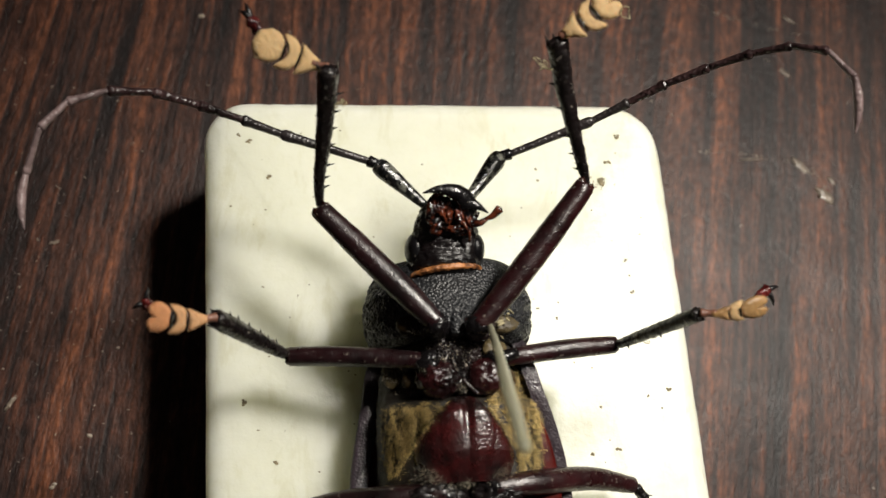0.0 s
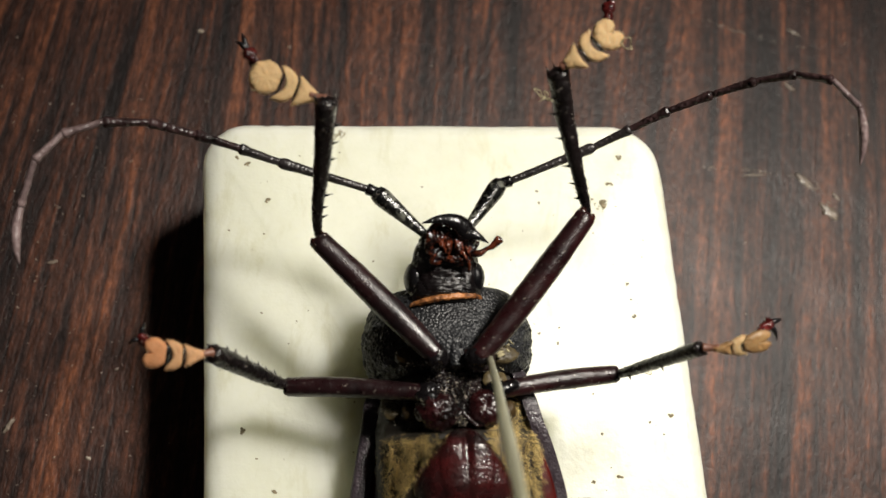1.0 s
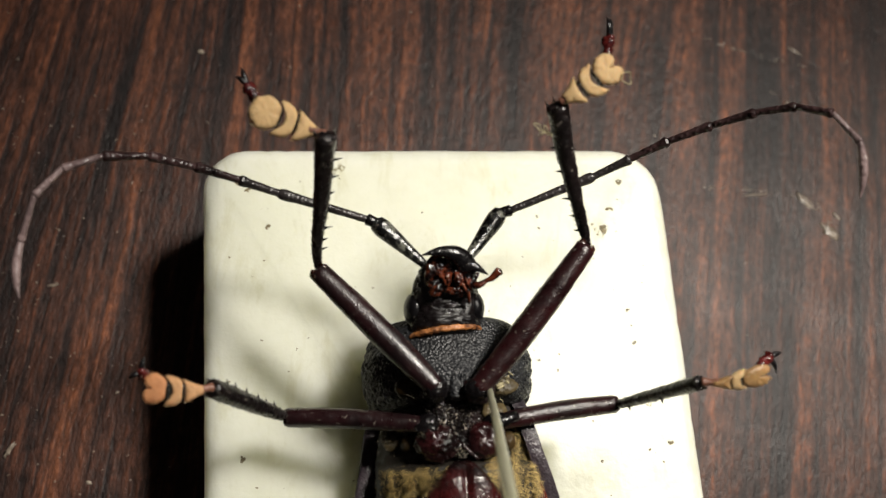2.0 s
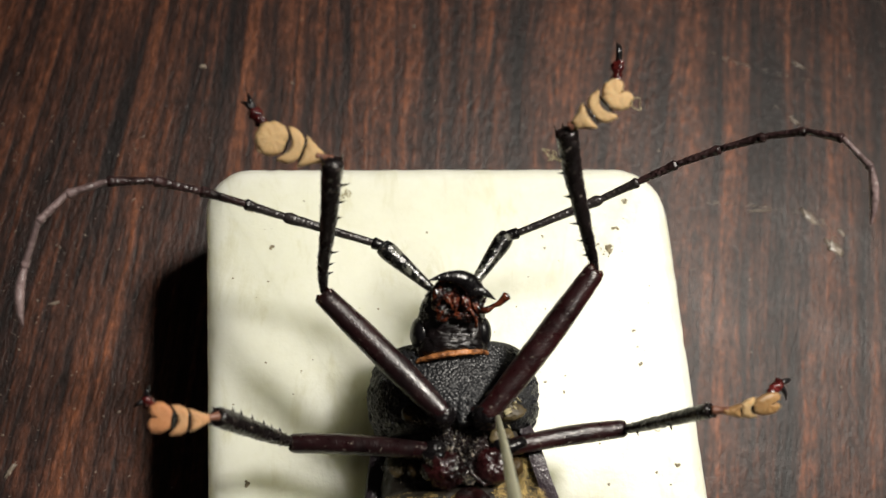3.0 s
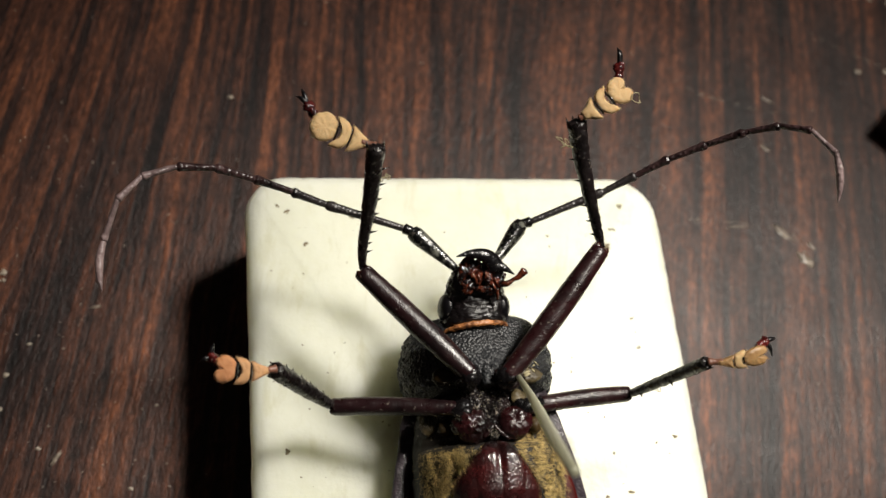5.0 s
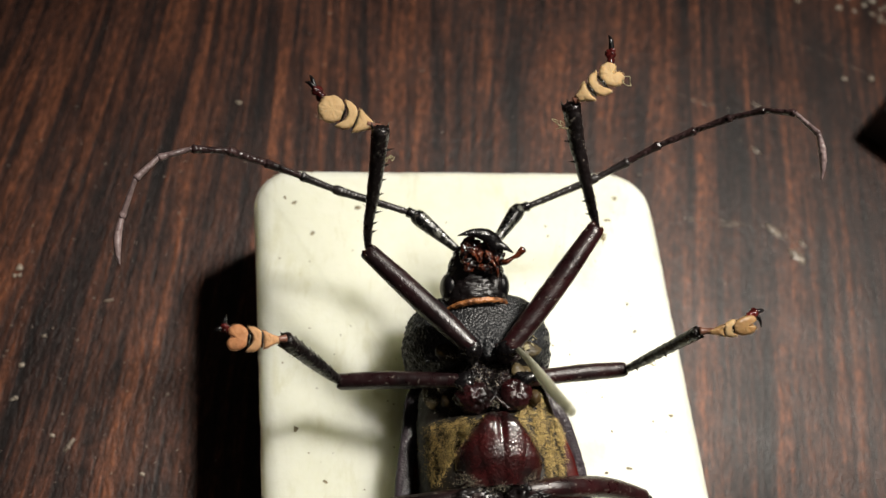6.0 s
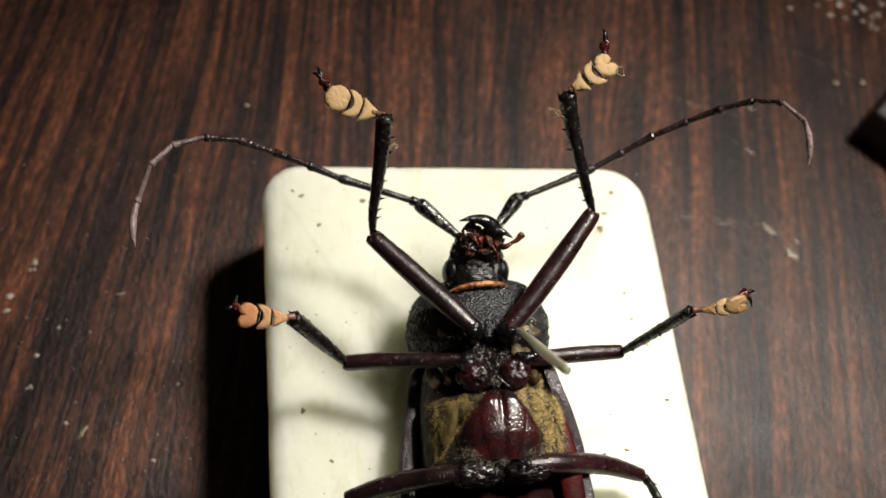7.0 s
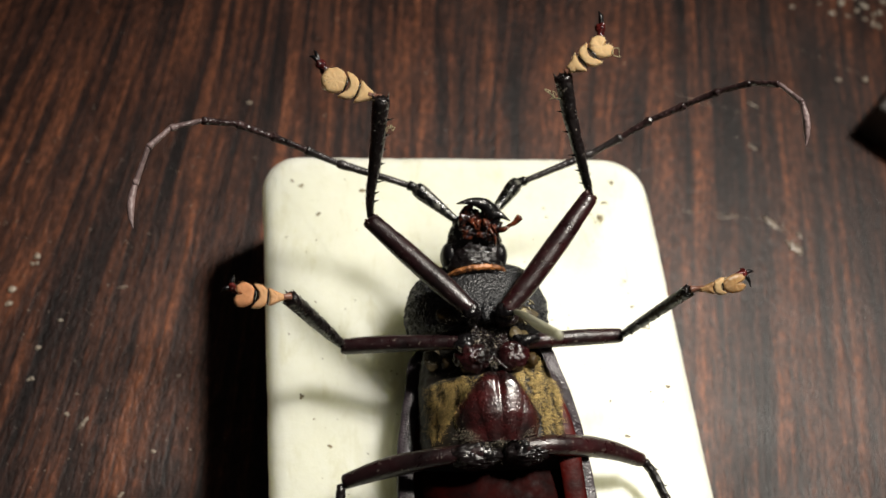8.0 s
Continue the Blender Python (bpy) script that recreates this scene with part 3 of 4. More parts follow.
def build_foot(leg, base, pads, claw, tips, normal, seed=1):
    """pads: middle, shape, half length, half width, material of each sole plate; then the claw joint and two claws."""
    rng = random.Random(seed)
    base, claw = Vector(base), Vector(claw)
    mids = [Vector(p[0]) for p in pads]
    part("foot_joint", tube([base, base.lerp(mids[0], 0.4), base.lerp(mids[0], 0.8)], [0.5, 0.36, 0.42], 10, 4), STALK, leg, "pinkish brown foot stalk")
    chain = [base] + mids + [mids[-1] * 2 - mids[-2]]
    for i, (c, shape, ln, wd, mat) in enumerate(pads):
        d, s, n = pad_basis(chain[i + 2] - chain[i], normal)
        c = mids[i] + n * 0.12 * i
        part("tarsal_pad", plate(shape, c, d, s, n, ln, wd, 0.36, rng), mat, leg, "tan hairy bilobed foot pad" if shape == "heart" else "cream hairy foot pad")
        if i:
            part("pad_joint", blob(c - d * ln * 0.98 - n * 0.02, (d, s, n), (0.15, wd * 0.74, 0.32), None, 12, 8), BLACK, leg)
    start = mids[-1].lerp(claw, 0.25) - n * 0.3
    part("claw_joint", tube([start, start.lerp(claw, 0.6), claw], [0.38, 0.50, 0.60], 14, 8, rough=0.4), CLAW_RED, leg, "dark red glossy claw joint")
    for tip in tips:
        tip = claw.lerp(Vector(tip), 0.85)
        m = claw.lerp(tip, 0.55) + Vector((0, 0, 0.35))
        part("claw", tube([claw, m, tip], [0.34, 0.24, 0.04], 10, 5), DULL_EYE, leg, "thin black hooked claw")


def build_leg(beetle, femur, tibia, femur_r, tibia_r, mat, label, spines=0, spine_side=(1, 0, 0), seed=0, spine_length=0.45):
    leg = part("leg", tube(femur, femur_r, 22, 10, rough=0.06), mat, beetle, label)
    part("trochanter", lump(femur[0], (1.25, 1.15, 1.0), 0.35, 28, 18), BLACK, leg, "glossy black joint")
    k = Vector(femur[-1])
    bm = bmesh.new()
    d = (k - Vector(femur[-2])).normalized()
    s = d.cross(Vector((0, 0, 1))).normalized()
    r = femur_r[-1]
    for q in (-1, 1):
        blob(k + s * q * r * 0.5 - d * r * 0.15, (d, s, (0, 0, 1)), (r * 0.7, r * 0.45, r * 0.8), bm, 14, 10, 0.25)
    part("knee", bm, KNEE, leg, "mottled brown knee flanges")
    tib = part("tibia", tube(tibia, tibia_r, 18, 14, rough=0.12), SHIN, leg, "black spiny shin")
    rng = random.Random(seed)
    P = smooth_path([(*p, w) for p, w in zip(tibia, tibia_r)], 10)
    spots = []
    for _ in range(150):
        i = rng.randrange(4, len(P) - 1)
        c, w = Vector(P[i][:3]), P[i][3]
        t = (Vector(P[i + 1][:3]) - c).normalized()
        e = Vector([rng.gauss(0, 1) for _ in range(3)])
        e = (e - t * e.dot(t)).normalized()
        spots.append((c + e * w * 0.95 + t * rng.uniform(-0.3, 0.3), e * 0.6 + t * 0.9))
    bm = bmesh.new()
    hairs(bm, spots, 0.42, 0.035, rng)
    end, t = Vector(P[-1][:3]), (Vector(P[-1][:3]) - Vector(P[-4][:3])).normalized()
    for a in (0.4, 1.5, 2.6, 3.9, 5.2):
        e = t.cross(Vector((math.cos(a), math.sin(a), 0.3))).normalized() * P[-1][3] * 0.85
        spike(bm, end + e, end + e * 1.25 + t * rng.uniform(0.5, 0.8), 0.2, 5)
    part("bristles", bm, BRISTLE, leg, "short dark bristles")["kind"] = "stuff"
    if spines:
        for q in range(spines):
            i = int(len(P) * (0.25 + 0.7 * q / spines))
            c, w = Vector(P[i][:3]), P[i][3]
            t = (Vector(P[min(i + 2, len(P) - 1)][:3]) - c).normalized()
            e = (Vector(spine_side) - t * Vector(spine_side).dot(t)).normalized()
            bm = bmesh.new()
            spike(bm, c + e * w * 0.8, c + e * (w + spine_length * rng.uniform(0.7, 1.3)) + t * 0.35, 0.2, 6)
            part("spine", bm, BLACK, leg)
    return leg


def build_legs(beetle):
    up = (-0.15, -0.25, 1)
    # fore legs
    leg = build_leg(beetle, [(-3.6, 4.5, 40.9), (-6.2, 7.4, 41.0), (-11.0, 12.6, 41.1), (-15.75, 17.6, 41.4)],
                    [(-15.85, 18.2, 41.3), (-15.85, 20.3, 44.0), (-15.3, 23.5, 49.2), (-14.95, 27.2, 55.0)], [1.1, 1.38, 1.42, 1.15], [0.42, 0.62, 0.88, 1.12], MAROON_SHADED,
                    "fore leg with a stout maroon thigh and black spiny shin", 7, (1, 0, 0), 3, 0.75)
    build_foot(leg, (-14.95, 27.5, 54.8), [((-16.9, 28.1, 54.8), "fan", 1.05, 1.6, PAD_PALE), ((-18.75, 28.7, 55.2), "crescent", 1.0, 1.7, PAD_PALE), ((-20.8, 29.4, 55.6), "disc", 1.6, 1.7, PAD_PALE)],
               (-22.6, 32.7, 55.3), ((-24.0, 33.8, 55.2), (-23.3, 34.9, 55.4)), up, 11)
    leg = build_leg(beetle, [(0.9, 4.2, 41.3), (3.6, 7.0, 42.2), (8.4, 12.6, 44.4), (12.9, 18.1, 46.4)],
                    [(13.2, 18.6, 46.2), (12.2, 20.7, 48.3), (9.8, 25.6, 53.4), (8.3, 29.4, 57.4)], [1.1, 1.36, 1.42, 1.15], [0.44, 0.64, 0.92, 1.16], MAROON,
                    "fore leg with a stout maroon thigh and black spiny shin", 6, (-1, 0, 0), 4, 0.7)
    build_foot(leg, (8.5, 29.5, 58.2), [((9.5, 29.8, 59.0), "fan", 0.95, 1.4, PAD_PALE), ((11.2, 30.7, 59.7), "crescent", 1.0, 1.6, PAD_PALE), ((12.9, 31.9, 60.0), "heart", 1.4, 1.62, PAD_PALE)],
               (13.6, 35.6, 60.3), ((14.1, 38.4, 60.0), (13.4, 38.0, 60.9)), up, 12)
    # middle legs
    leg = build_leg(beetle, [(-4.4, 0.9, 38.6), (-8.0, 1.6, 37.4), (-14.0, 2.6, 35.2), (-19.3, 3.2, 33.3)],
                    [(-19.6, 3.3, 33.6), (-21.4, 3.5, 36.8), (-24.0, 3.9, 41.4), (-26.4, 4.3, 45.4)], [0.9, 1.0, 1.14, 1.08], [0.55, 0.78, 0.95, 0.98], MAROON_SHADED,
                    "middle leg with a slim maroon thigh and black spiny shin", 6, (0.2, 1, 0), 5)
    build_foot(leg, (-26.3, 4.3, 45.8), [((-28.0, 3.9, 46.5), "fan", 0.95, 1.1, PAD_TAN), ((-29.75, 3.85, 46.8), "crescent", 0.85, 1.4, PAD_TAN), ((-31.55, 4.2, 46.5), "heart", 1.22, 1.45, PAD)],
               (-33.4, 6.2, 44.8), ((-34.8, 5.6, 44.6), (-33.0, 8.0, 45.0)), up, 13)
    leg = build_leg(beetle, [(3.0, 0.9, 38.2), (7.0, 1.7, 37.3), (12.6, 2.5, 36.2), (17.6, 3.0, 35.4)],
                    [(17.8, 2.9, 35.6), (18.9, 2.7, 39.2), (20.6, 2.5, 44.8), (22.1, 2.3, 49.8)], [0.88, 1.02, 1.12, 1.0], [0.5, 0.62, 0.72, 0.78], MAROON,
                    "middle leg with a slim maroon thigh and black spiny shin", 2, (-0.2, -1, 0), 6)
    build_foot(leg, (22.2, 2.3, 50.2), [((24.0, 2.0, 50.9), "fan", 0.95, 0.75, PAD_BROWN), ((25.5, 2.2, 51.0), "crescent", 0.85, 1.0, PAD_PALE), ((27.4, 2.6, 51.0), "heart", 1.6, 1.12, PAD_BROWN)],
               (30.0, 4.8, 49.6), ((32.2, 5.5, 48.6), (31.2, 3.0, 48.4)), (-0.25, -0.6, 0.75), 14)
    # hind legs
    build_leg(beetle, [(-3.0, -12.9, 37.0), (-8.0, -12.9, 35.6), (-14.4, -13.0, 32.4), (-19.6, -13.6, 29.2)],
              [(-20.1, -14.0, 29.0), (-20.4, -18.0, 28.2), (-19.6, -27.0, 26.6), (-19.2, -36.0, 25.0)], [1.1, 1.2, 1.3, 0.95], [0.6, 0.65, 0.7, 0.75], MAROON_SHADED,
              "hind leg with a slim maroon thigh coloured as shaded, shin bent backwards", 5, (-1, 0, 0.2), 7)
    build_leg(beetle, [(2.0, -12.6, 37.2), (7.6, -12.1, 35.8), (14.2, -11.6, 32.0), (20.0, -12.2, 28.6)],
              [(20.5, -12.4, 28.4), (22.0, -14.6, 27.6), (24.6, -21.6, 26.2), (27.0, -31.0, 24.9)], [1.15, 1.35, 1.3, 0.95], [0.6, 0.6, 0.68, 0.72], MAROON,
              "hind leg with a slim maroon thigh, shin bent backwards", 5, (1, 0, 0.2), 8)


def shield_width(v):
    return float(np.interp(v, [0, 0.06, 0.14, 0.28, 0.45, 0.65, 0.82, 0.92, 1.0], [0.7, 1.35, 1.95, 2.9, 4.0, 5.1, 5.5, 5.1, 3.7]))


def shield_z(x, y, v):
    """Two bulges towards the head, falling off to the flanks, with a groove between."""
    lobes = [math.sqrt(max(0.0, 1 - (abs(x + 0.8 - k * 1.45) / 4.4) ** 2.1 - (abs(y + 5.9) / (3.5 if y > -5.9 else 8.2)) ** 2.0)) for k in (-1, 1)]
    z = top_z(METATHORAX, x, y) + 0.12 + 2.0 * (0.8 * max(lobes) + 0.2 * min(lobes))
    z -= (0.42 * math.exp(-((v - 0.2) / 0.22) ** 2) + 0.10) * math.exp(-((x + 0.8) / 0.45) ** 2)
    z += 0.25 * math.exp(-((abs(x + 0.8) - 1.2) / 0.7) ** 2) * max(0.0, v - 0.55)
    q = Vector((x, y, 3.0))
    pit = noise.voronoi(q * 3.1)[0][0]
    return z + 0.06 * noise.noise(q * 0.6) - 0.02 * max(0.0, 0.40 - pit) * min(1.0, 0.3 + v + abs(x + 0.8) / 5)


def build_thorax(beetle):
    part("metathorax", loft(METATHORAX, 72, 8, lambda q, o: q + o * 0.25 * noise.noise(q * 1.3) - Vector((0, 0, sag(q.x) if o.z > 0 else 0.0))), FUR_SKIN, beetle, "black hind thorax with golden fur on its sides")
    # glossy shield between the fur
    nu, nv = 84, 84
    bm = bmesh.new()
    grid = []
    for j in range(nv + 1):
        v = j / nv
        y = -3.0 - 9.0 * v
        w = shield_width(v)
        row = []
        for i in range(nu + 1):
            u = 2 * i / nu - 1
            x = -0.8 + u * w * (1.22 if u < 0 else 1.0)
            row.append(bm.verts.new((x, y, shield_z(x, y, v) - 0.5 * abs(u) ** 8)))
        grid.append(row)
    for a, b in zip(grid, grid[1:]):
        for i in range(nu):
            bm.faces.new((a[i], a[i + 1], b[i + 1], b[i]))
    bmesh.ops.solidify(bm, geom=bm.faces[:], thickness=0.3)
    part("metasternum", bm, RED, beetle, "glossy punctured dark red breast shield with a middle groove")
    # furred side plates: fur in lengthwise streaks, thin at its borders
    rng = random.Random(21)
    for sx in (-1, 1):
        bm = bmesh.new()
        spots = []
        tries = 0
        while len(spots) < (8600 if sx < 0 else 8600) and tries < 160000:
            tries += 1
            y = rng.uniform(-11.6, -2.6 if sx < 0 else 0.8)
            x = rng.uniform(-9.8, -2.4) if sx < 0 else rng.uniform(1.4, 8.6)
            v = min(1.0, max(0.0, (-3 - y) / 9))
            inner = (x + 0.8) * sx - shield_width(v) * (1.22 if sx < 0 else 1.0)
            if inner < -0.15:
                continue
            wob = 1.3 * noise.noise(Vector((x * 0.8, y * 0.8, 2.0)))
            seam = x - (-8.15 + 0.035 * (y + 7)) if sx < 0 else x - (6.6 + 0.06 * (y + 5))
            keep = min(1.0, 0.12 + (inner + 0.2) / 1.1)
            if sx < 0:
                keep *= min(1.0, max(0.0, (-3.1 - y + wob) / 1.2)) * min(1.0, max(0.05, (y + 11.0 + wob) / 1.8)) * min(1.0, 0.06 + max(0.0, x + 9.5) / 1.6)
                keep *= 0.25 + 0.75 * max(0.0, min(1.0, 1.25 - 0.30 * abs(x + 7.2) * (1 if x > -7.2 else 0.4)))
            else:
                keep *= min(1.0, max(0.0, (0.6 - y + wob) / 1.4)) * min(1.0, 0.15 + max(0.0, 8.5 - x) / 0.9)
            keep *= 1 - 0.85 * math.exp(-(seam / 0.22) ** 2)
            keep *= max(0.10, min(1.0, 0.60 + 1.3 * noise.noise(Vector((x * 1.1, y * 0.28, 4.0 + sx))) + 0.3 * noise.noise(Vector((x * 2.6, y * 1.6, 9.0)))))
            if rng.random() > keep:
                continue
            z = top_z(METATHORAX, x, y)
            if inner < 0.3:
                z = max(z, shield_z(x, y, v) - 0.3)
            spots.append(((x, y, z - 0.03), (0.3 if sx > 0 else 0.05, -0.2, 0.85)))
        hairs(bm, spots, 0.72, 0.029, rng, (0.05, -0.25, 0.1))
        part("pubescence", bm, HAIR, beetle, "streaky golden brown fur")["kind"] = "stuff"
    bm = bmesh.new()
    spots = []
    for x, y, z, r, n in ((-4.5, 0.5, 38.9, 0.55, 170), (-1.0, -2.0, 38.9, 0.45, 90), (-4.4, -10.9, 38.0, 0.85, 430), (2.4, -11.0, 38.2, 0.8, 330), (-1.0, -12.1, 38.2, 0.45, 150), (-2.6, -12.3, 37.9, 0.6, 130), (-8.0, 0.3, 35.3, 0.8, 260), (-5.6, 4.2, 39.2, 0.5, 80), (-1.9, -13.9, 36.4, 0.5, 90)):
        for _ in range(n):
            spots.append(((x + rng.gauss(0, r), y + rng.gauss(0, r * 0.7), z + rng.uniform(-0.3, 0.1)), (0, -0.2, 1)))
    for _ in range(420):
        x, y = rng.gauss(-1.0, 2.1), rng.uniform(0.2, 4.6)
        spots.append(((x, y, 38.6 - 0.09 * (x + 1) ** 2), (0, -0.2, 1)))
    for _ in range(350):
        x, y = rng.uniform(-8, 7), rng.uniform(-3.2, 1.5)
        spots.append(((x, y, top_z(METATHORAX, x, y)), (0, -0.3, 1)))
    for _ in range(300):
        spots.append(((rng.uniform(-7, 4.5), rng.gauss(-11.4, 0.5), 37.8), (0, -0.4, 1)))
    hairs(bm, spots, 0.42, 0.045, rng)
    part("pubescence", bm, HAIR_GREY, beetle, "short grey-brown fur in tufts")["kind"] = "stuff"
    bm = loft([(4.8, -1.0, 36.0, 3.4, 2.4, 2.0, 2.2), (3.0, -1.0, 36.2, 3.6, 2.5, 2.0, 2.2), (0.6, -1.0, 36.2, 3.3, 2.5, 2.0, 2.2), (-1.2, -0.9, 36.2, 1.5, 2.4, 2.0, 2.2), (-2.7, -0.8, 36.2, 0.7, 2.6, 2.0, 2.2)], 64, 12,
              lambda q, o: q + o * (0.35 * noise.noise(q * 1.5) + 0.14 * noise.noise(q * 4.2)))
    part("mesosternum", bm, STERNUM, beetle, "rough wrinkled black middle breast plate")
    # shiny fork at the top of the breast shield, flap and joint beside the pin
    for pts in ([(-0.9, -1.2, 38.8), (-0.2, -2.0, 39.0), (0.8, -2.9, 38.8)], [(-0.9, -1.2, 38.8), (-1.5, -1.9, 38.9), (-2.2, -2.6, 38.6)]):
        part("breast_fork", tube(pts, [0.34, 0.26, 0.2], 10, 6, rough=0.12), HIP, beetle, "shiny maroon fork above the breast shield")
    part("prosternal_flap", lump((2.5, 2.2, 38.4), (0.8, 1.05, 0.45), 0.2, 28, 18), OLIVE, beetle, "soft tan flap beside the pin")
    bm = tube([(2.6, 0.2, 38.8), (3.6, 0.9, 39.1), (5.4, 1.5, 38.7)], [0.55, 0.72, 0.6], 14, 6, rough=0.15)
    part("trochanter", bm, BLACK, beetle, "glossy black joint of the middle leg")
    # hip joints
    for c, size, mat in (((-3.6, 4.6, 39.4), (1.6, 1.4, 1.5), BLACK), ((1.3, 4.3, 39.6), (1.6, 1.4, 1.5), MAROON_SHADED),
                         ((-3.3, -0.9, 37.8), (2.2, 1.9, 1.7), HIP), ((1.9, -0.8, 37.8), (2.1, 1.9, 1.7), HIP),
                         ((-4.0, -13.1, 36.3), (3.0, 1.6, 1.5), RUGOSE), ((2.7, -12.9, 36.4), (2.9, 1.6, 1.5), RUGOSE)):
        part("hip", lump(c, size, 0.4), mat, beetle, "wrinkled dark hip joint")
    for c, size in (((-6.1, -0.5, 35.8), (1.1, 1.1, 0.9)), ((4.6, -0.9, 36.9), (0.85, 1.1, 0.95))):
        part("membrane", blob(c, XYZ, size, None, 20, 14, 0.2), AMBER, beetle, "amber brown joint membrane")


def build_shoulders(beetle):
    for c, size in (((-8.0, 0.6, 34.4), (1.1, 1.7, 0.8)), ((3.9, 2.2, 37.0), (0.8, 1.1, 0.7))):
        part("side_lobe", lump(c, size, 0.12, 28, 18), OLIVE, beetle, "olive tan side lobe of the middle thorax")


def build_abdomen(beetle):
    def rings(q, o):
        f = (q.y + 12) / 6.6
        step = f - math.floor(f)
        return q + o * (0.35 * step - 0.15)
    part("abdomen", loft(ABDOMEN, 64, 14, rings), RED_THIN, beetle, "dark red segmented abdomen")


def build_side_plates(beetle):
    for sx, x, z in ((-1, -9.6, 28.4), (1, 8.2, 34.6)):
        pts = [(x - sx * 0.9, -4.5, z + 0.6), (x - sx * 0.2, -9.0, z + 0.4), (x + sx * 0.5, -16.0, z - 0.8), (x + sx * 0.6, -26.0, z - 2.6), (x - sx * 1.0, -36.0, z - 3.6)]
        part("side_plate", tube(pts, [0.7, 1.4, 1.5, 1.2, 0.6], 16, 8, 0.3), RED_EDGE, beetle, "bright red thin side plate of the abdomen")


def build_elytra(beetle):
    """One wing case lies low beside the body, the other stands up against it. Rows: y, width, height."""
    low = [(4.6, 8.6, 4.4), (2.4, 10.4, 4.8), (-2.0, 11.2, 4.6), (-6.0, 12.0, 4.6), (-12.0, 12.8, 4.6), (-24.0, 12.8, 4.8), (-34.0, 11.0, 4.4), (-42.0, 8.0, 3.6), (-46.5, 4.4, 2.4), (-48.4, 1.2, 1.2)]
    high = [(4.6, 7.0, 9.0), (2.4, 7.9, 9.6), (0.0, 8.4, 10.0), (-2.5, 9.1, 9.9), (-5.5, 10.2, 9.1), (-8.5, 11.1, 8.2), (-11.5, 11.7, 7.4), (-18.0, 12.3, 6.6), (-26.0, 12.3, 5.8), (-34.0, 11.0, 5.0), (-42.0, 8.0, 4.0), (-46.5, 4.4, 2.6), (-48.4, 1.2, 1.2)]
    for sx, rows in ((-1, low), (1, high)):
        rows = smooth_path(rows, 8)
        flange = 1.9 if sx < 0 else 1.7
        bm = bmesh.new()
        grid = []
        for y, w, h in rows:
            row = []
            for k in range(35):
                if k <= 22:
                    a = radians(100 * k / 22)
                    x, z = w * math.sin(a), h * (1 - math.cos(a))
                else:
                    f = (k - 22) / 12
                    x = w * math.sin(radians(100)) - flange * f * min(1.0, w / 8)
                    z = h * (1 - math.cos(radians(100))) + 0.14 * math.sin(f * 2.8)
                q = Vector((-0.15 + sx * (0.04 + x), y, TOP + 0.35 + z))
                row.append(bm.verts.new(q + Vector((sx * 0.3, 0, 1)) * 0.08 * noise.noise(q * 1.6)))
            grid.append(row)
        for a, b in zip(grid, grid[1:]):
            for i in range(34):
                bm.faces.new((a[i], a[i + 1], b[i + 1], b[i]))
        bmesh.ops.solidify(bm, geom=bm.faces[:], thickness=0.35)
        part("elytron", bm, ELYTRON, beetle, "dark mauve-brown pitted wing case with a rolled rim")


def build_beetle():
    beetle = empty("longhorn_beetle", (-0.2, -12, TOP))
    tagged(beetle, "dead longhorn beetle lying on its back on the cream block", "beetle")
    build_elytra(beetle)
    build_abdomen(beetle)
    build_side_plates(beetle)
    build_thorax(beetle)
    build_shoulders(beetle)
    build_pronotum(beetle)
    build_head(beetle)
    build_antenna(beetle, ((-3.9, 18.9, 39.4), (-9.2, 23.7, 40.1)),
                  [(-10.2, 24.1, 40.2), (-20.0, 26.8, 41.5), (-24.2, 27.6, 43.4), (-28.7, 28.3, 45.4), (-33.1, 28.4, 47.9), (-37.3, 27.6, 49.5), (-41.1, 26.2, 49.7), (-43.6, 23.3, 49.5), (-45.2, 19.4, 47.1), (-45.2, 13.8, 46.0)], 5)
    build_antenna(beetle, ((0.6, 18.6, 41.0), (5.2, 24.9, 39.7)),
                  [(6.5, 25.2, 39.8), (16.2, 28.4, 42.2), (20.0, 29.5, 44.6), (23.6, 30.3, 47.6), (27.8, 31.0, 50.1), (31.6, 31.0, 53.2), (34.8, 30.3, 55.9), (37.3, 28.3, 58.2), (39.0, 24.6, 59.1), (39.1, 19.3, 56.8)], 7)
    build_legs(beetle)


def build_fluff():
    """Pale lint caught on the shins."""
    rng = random.Random(31)
    for c, n, size in (((6.2, 26.9, 56.4), 9, 1.3), ((20.4, 2.3, 39.4), 6, 1.1), ((14.8, 30.9, 60.3), 4, 1.0), ((-21.8, 28.2, 55.9), 5, 0.9), ((-13.8, 25.2, 51.8), 8, 0.9)):
        p = Vector(c)
        pts = []
        for k in range(n * 2):
            d = Vector([rng.gauss(0, 1) for _ in range(3)]).normalized()
            p = p.lerp(Vector(c), 0.25) + d * size * 0.55
            pts.append(tuple(p))
        bm = tube(pts, [0.055] * len(pts), 5, 4)
        tagged(part("lint", bm, LINT, at=c), "pale curled lint caught on the beetle's leg", "lint")


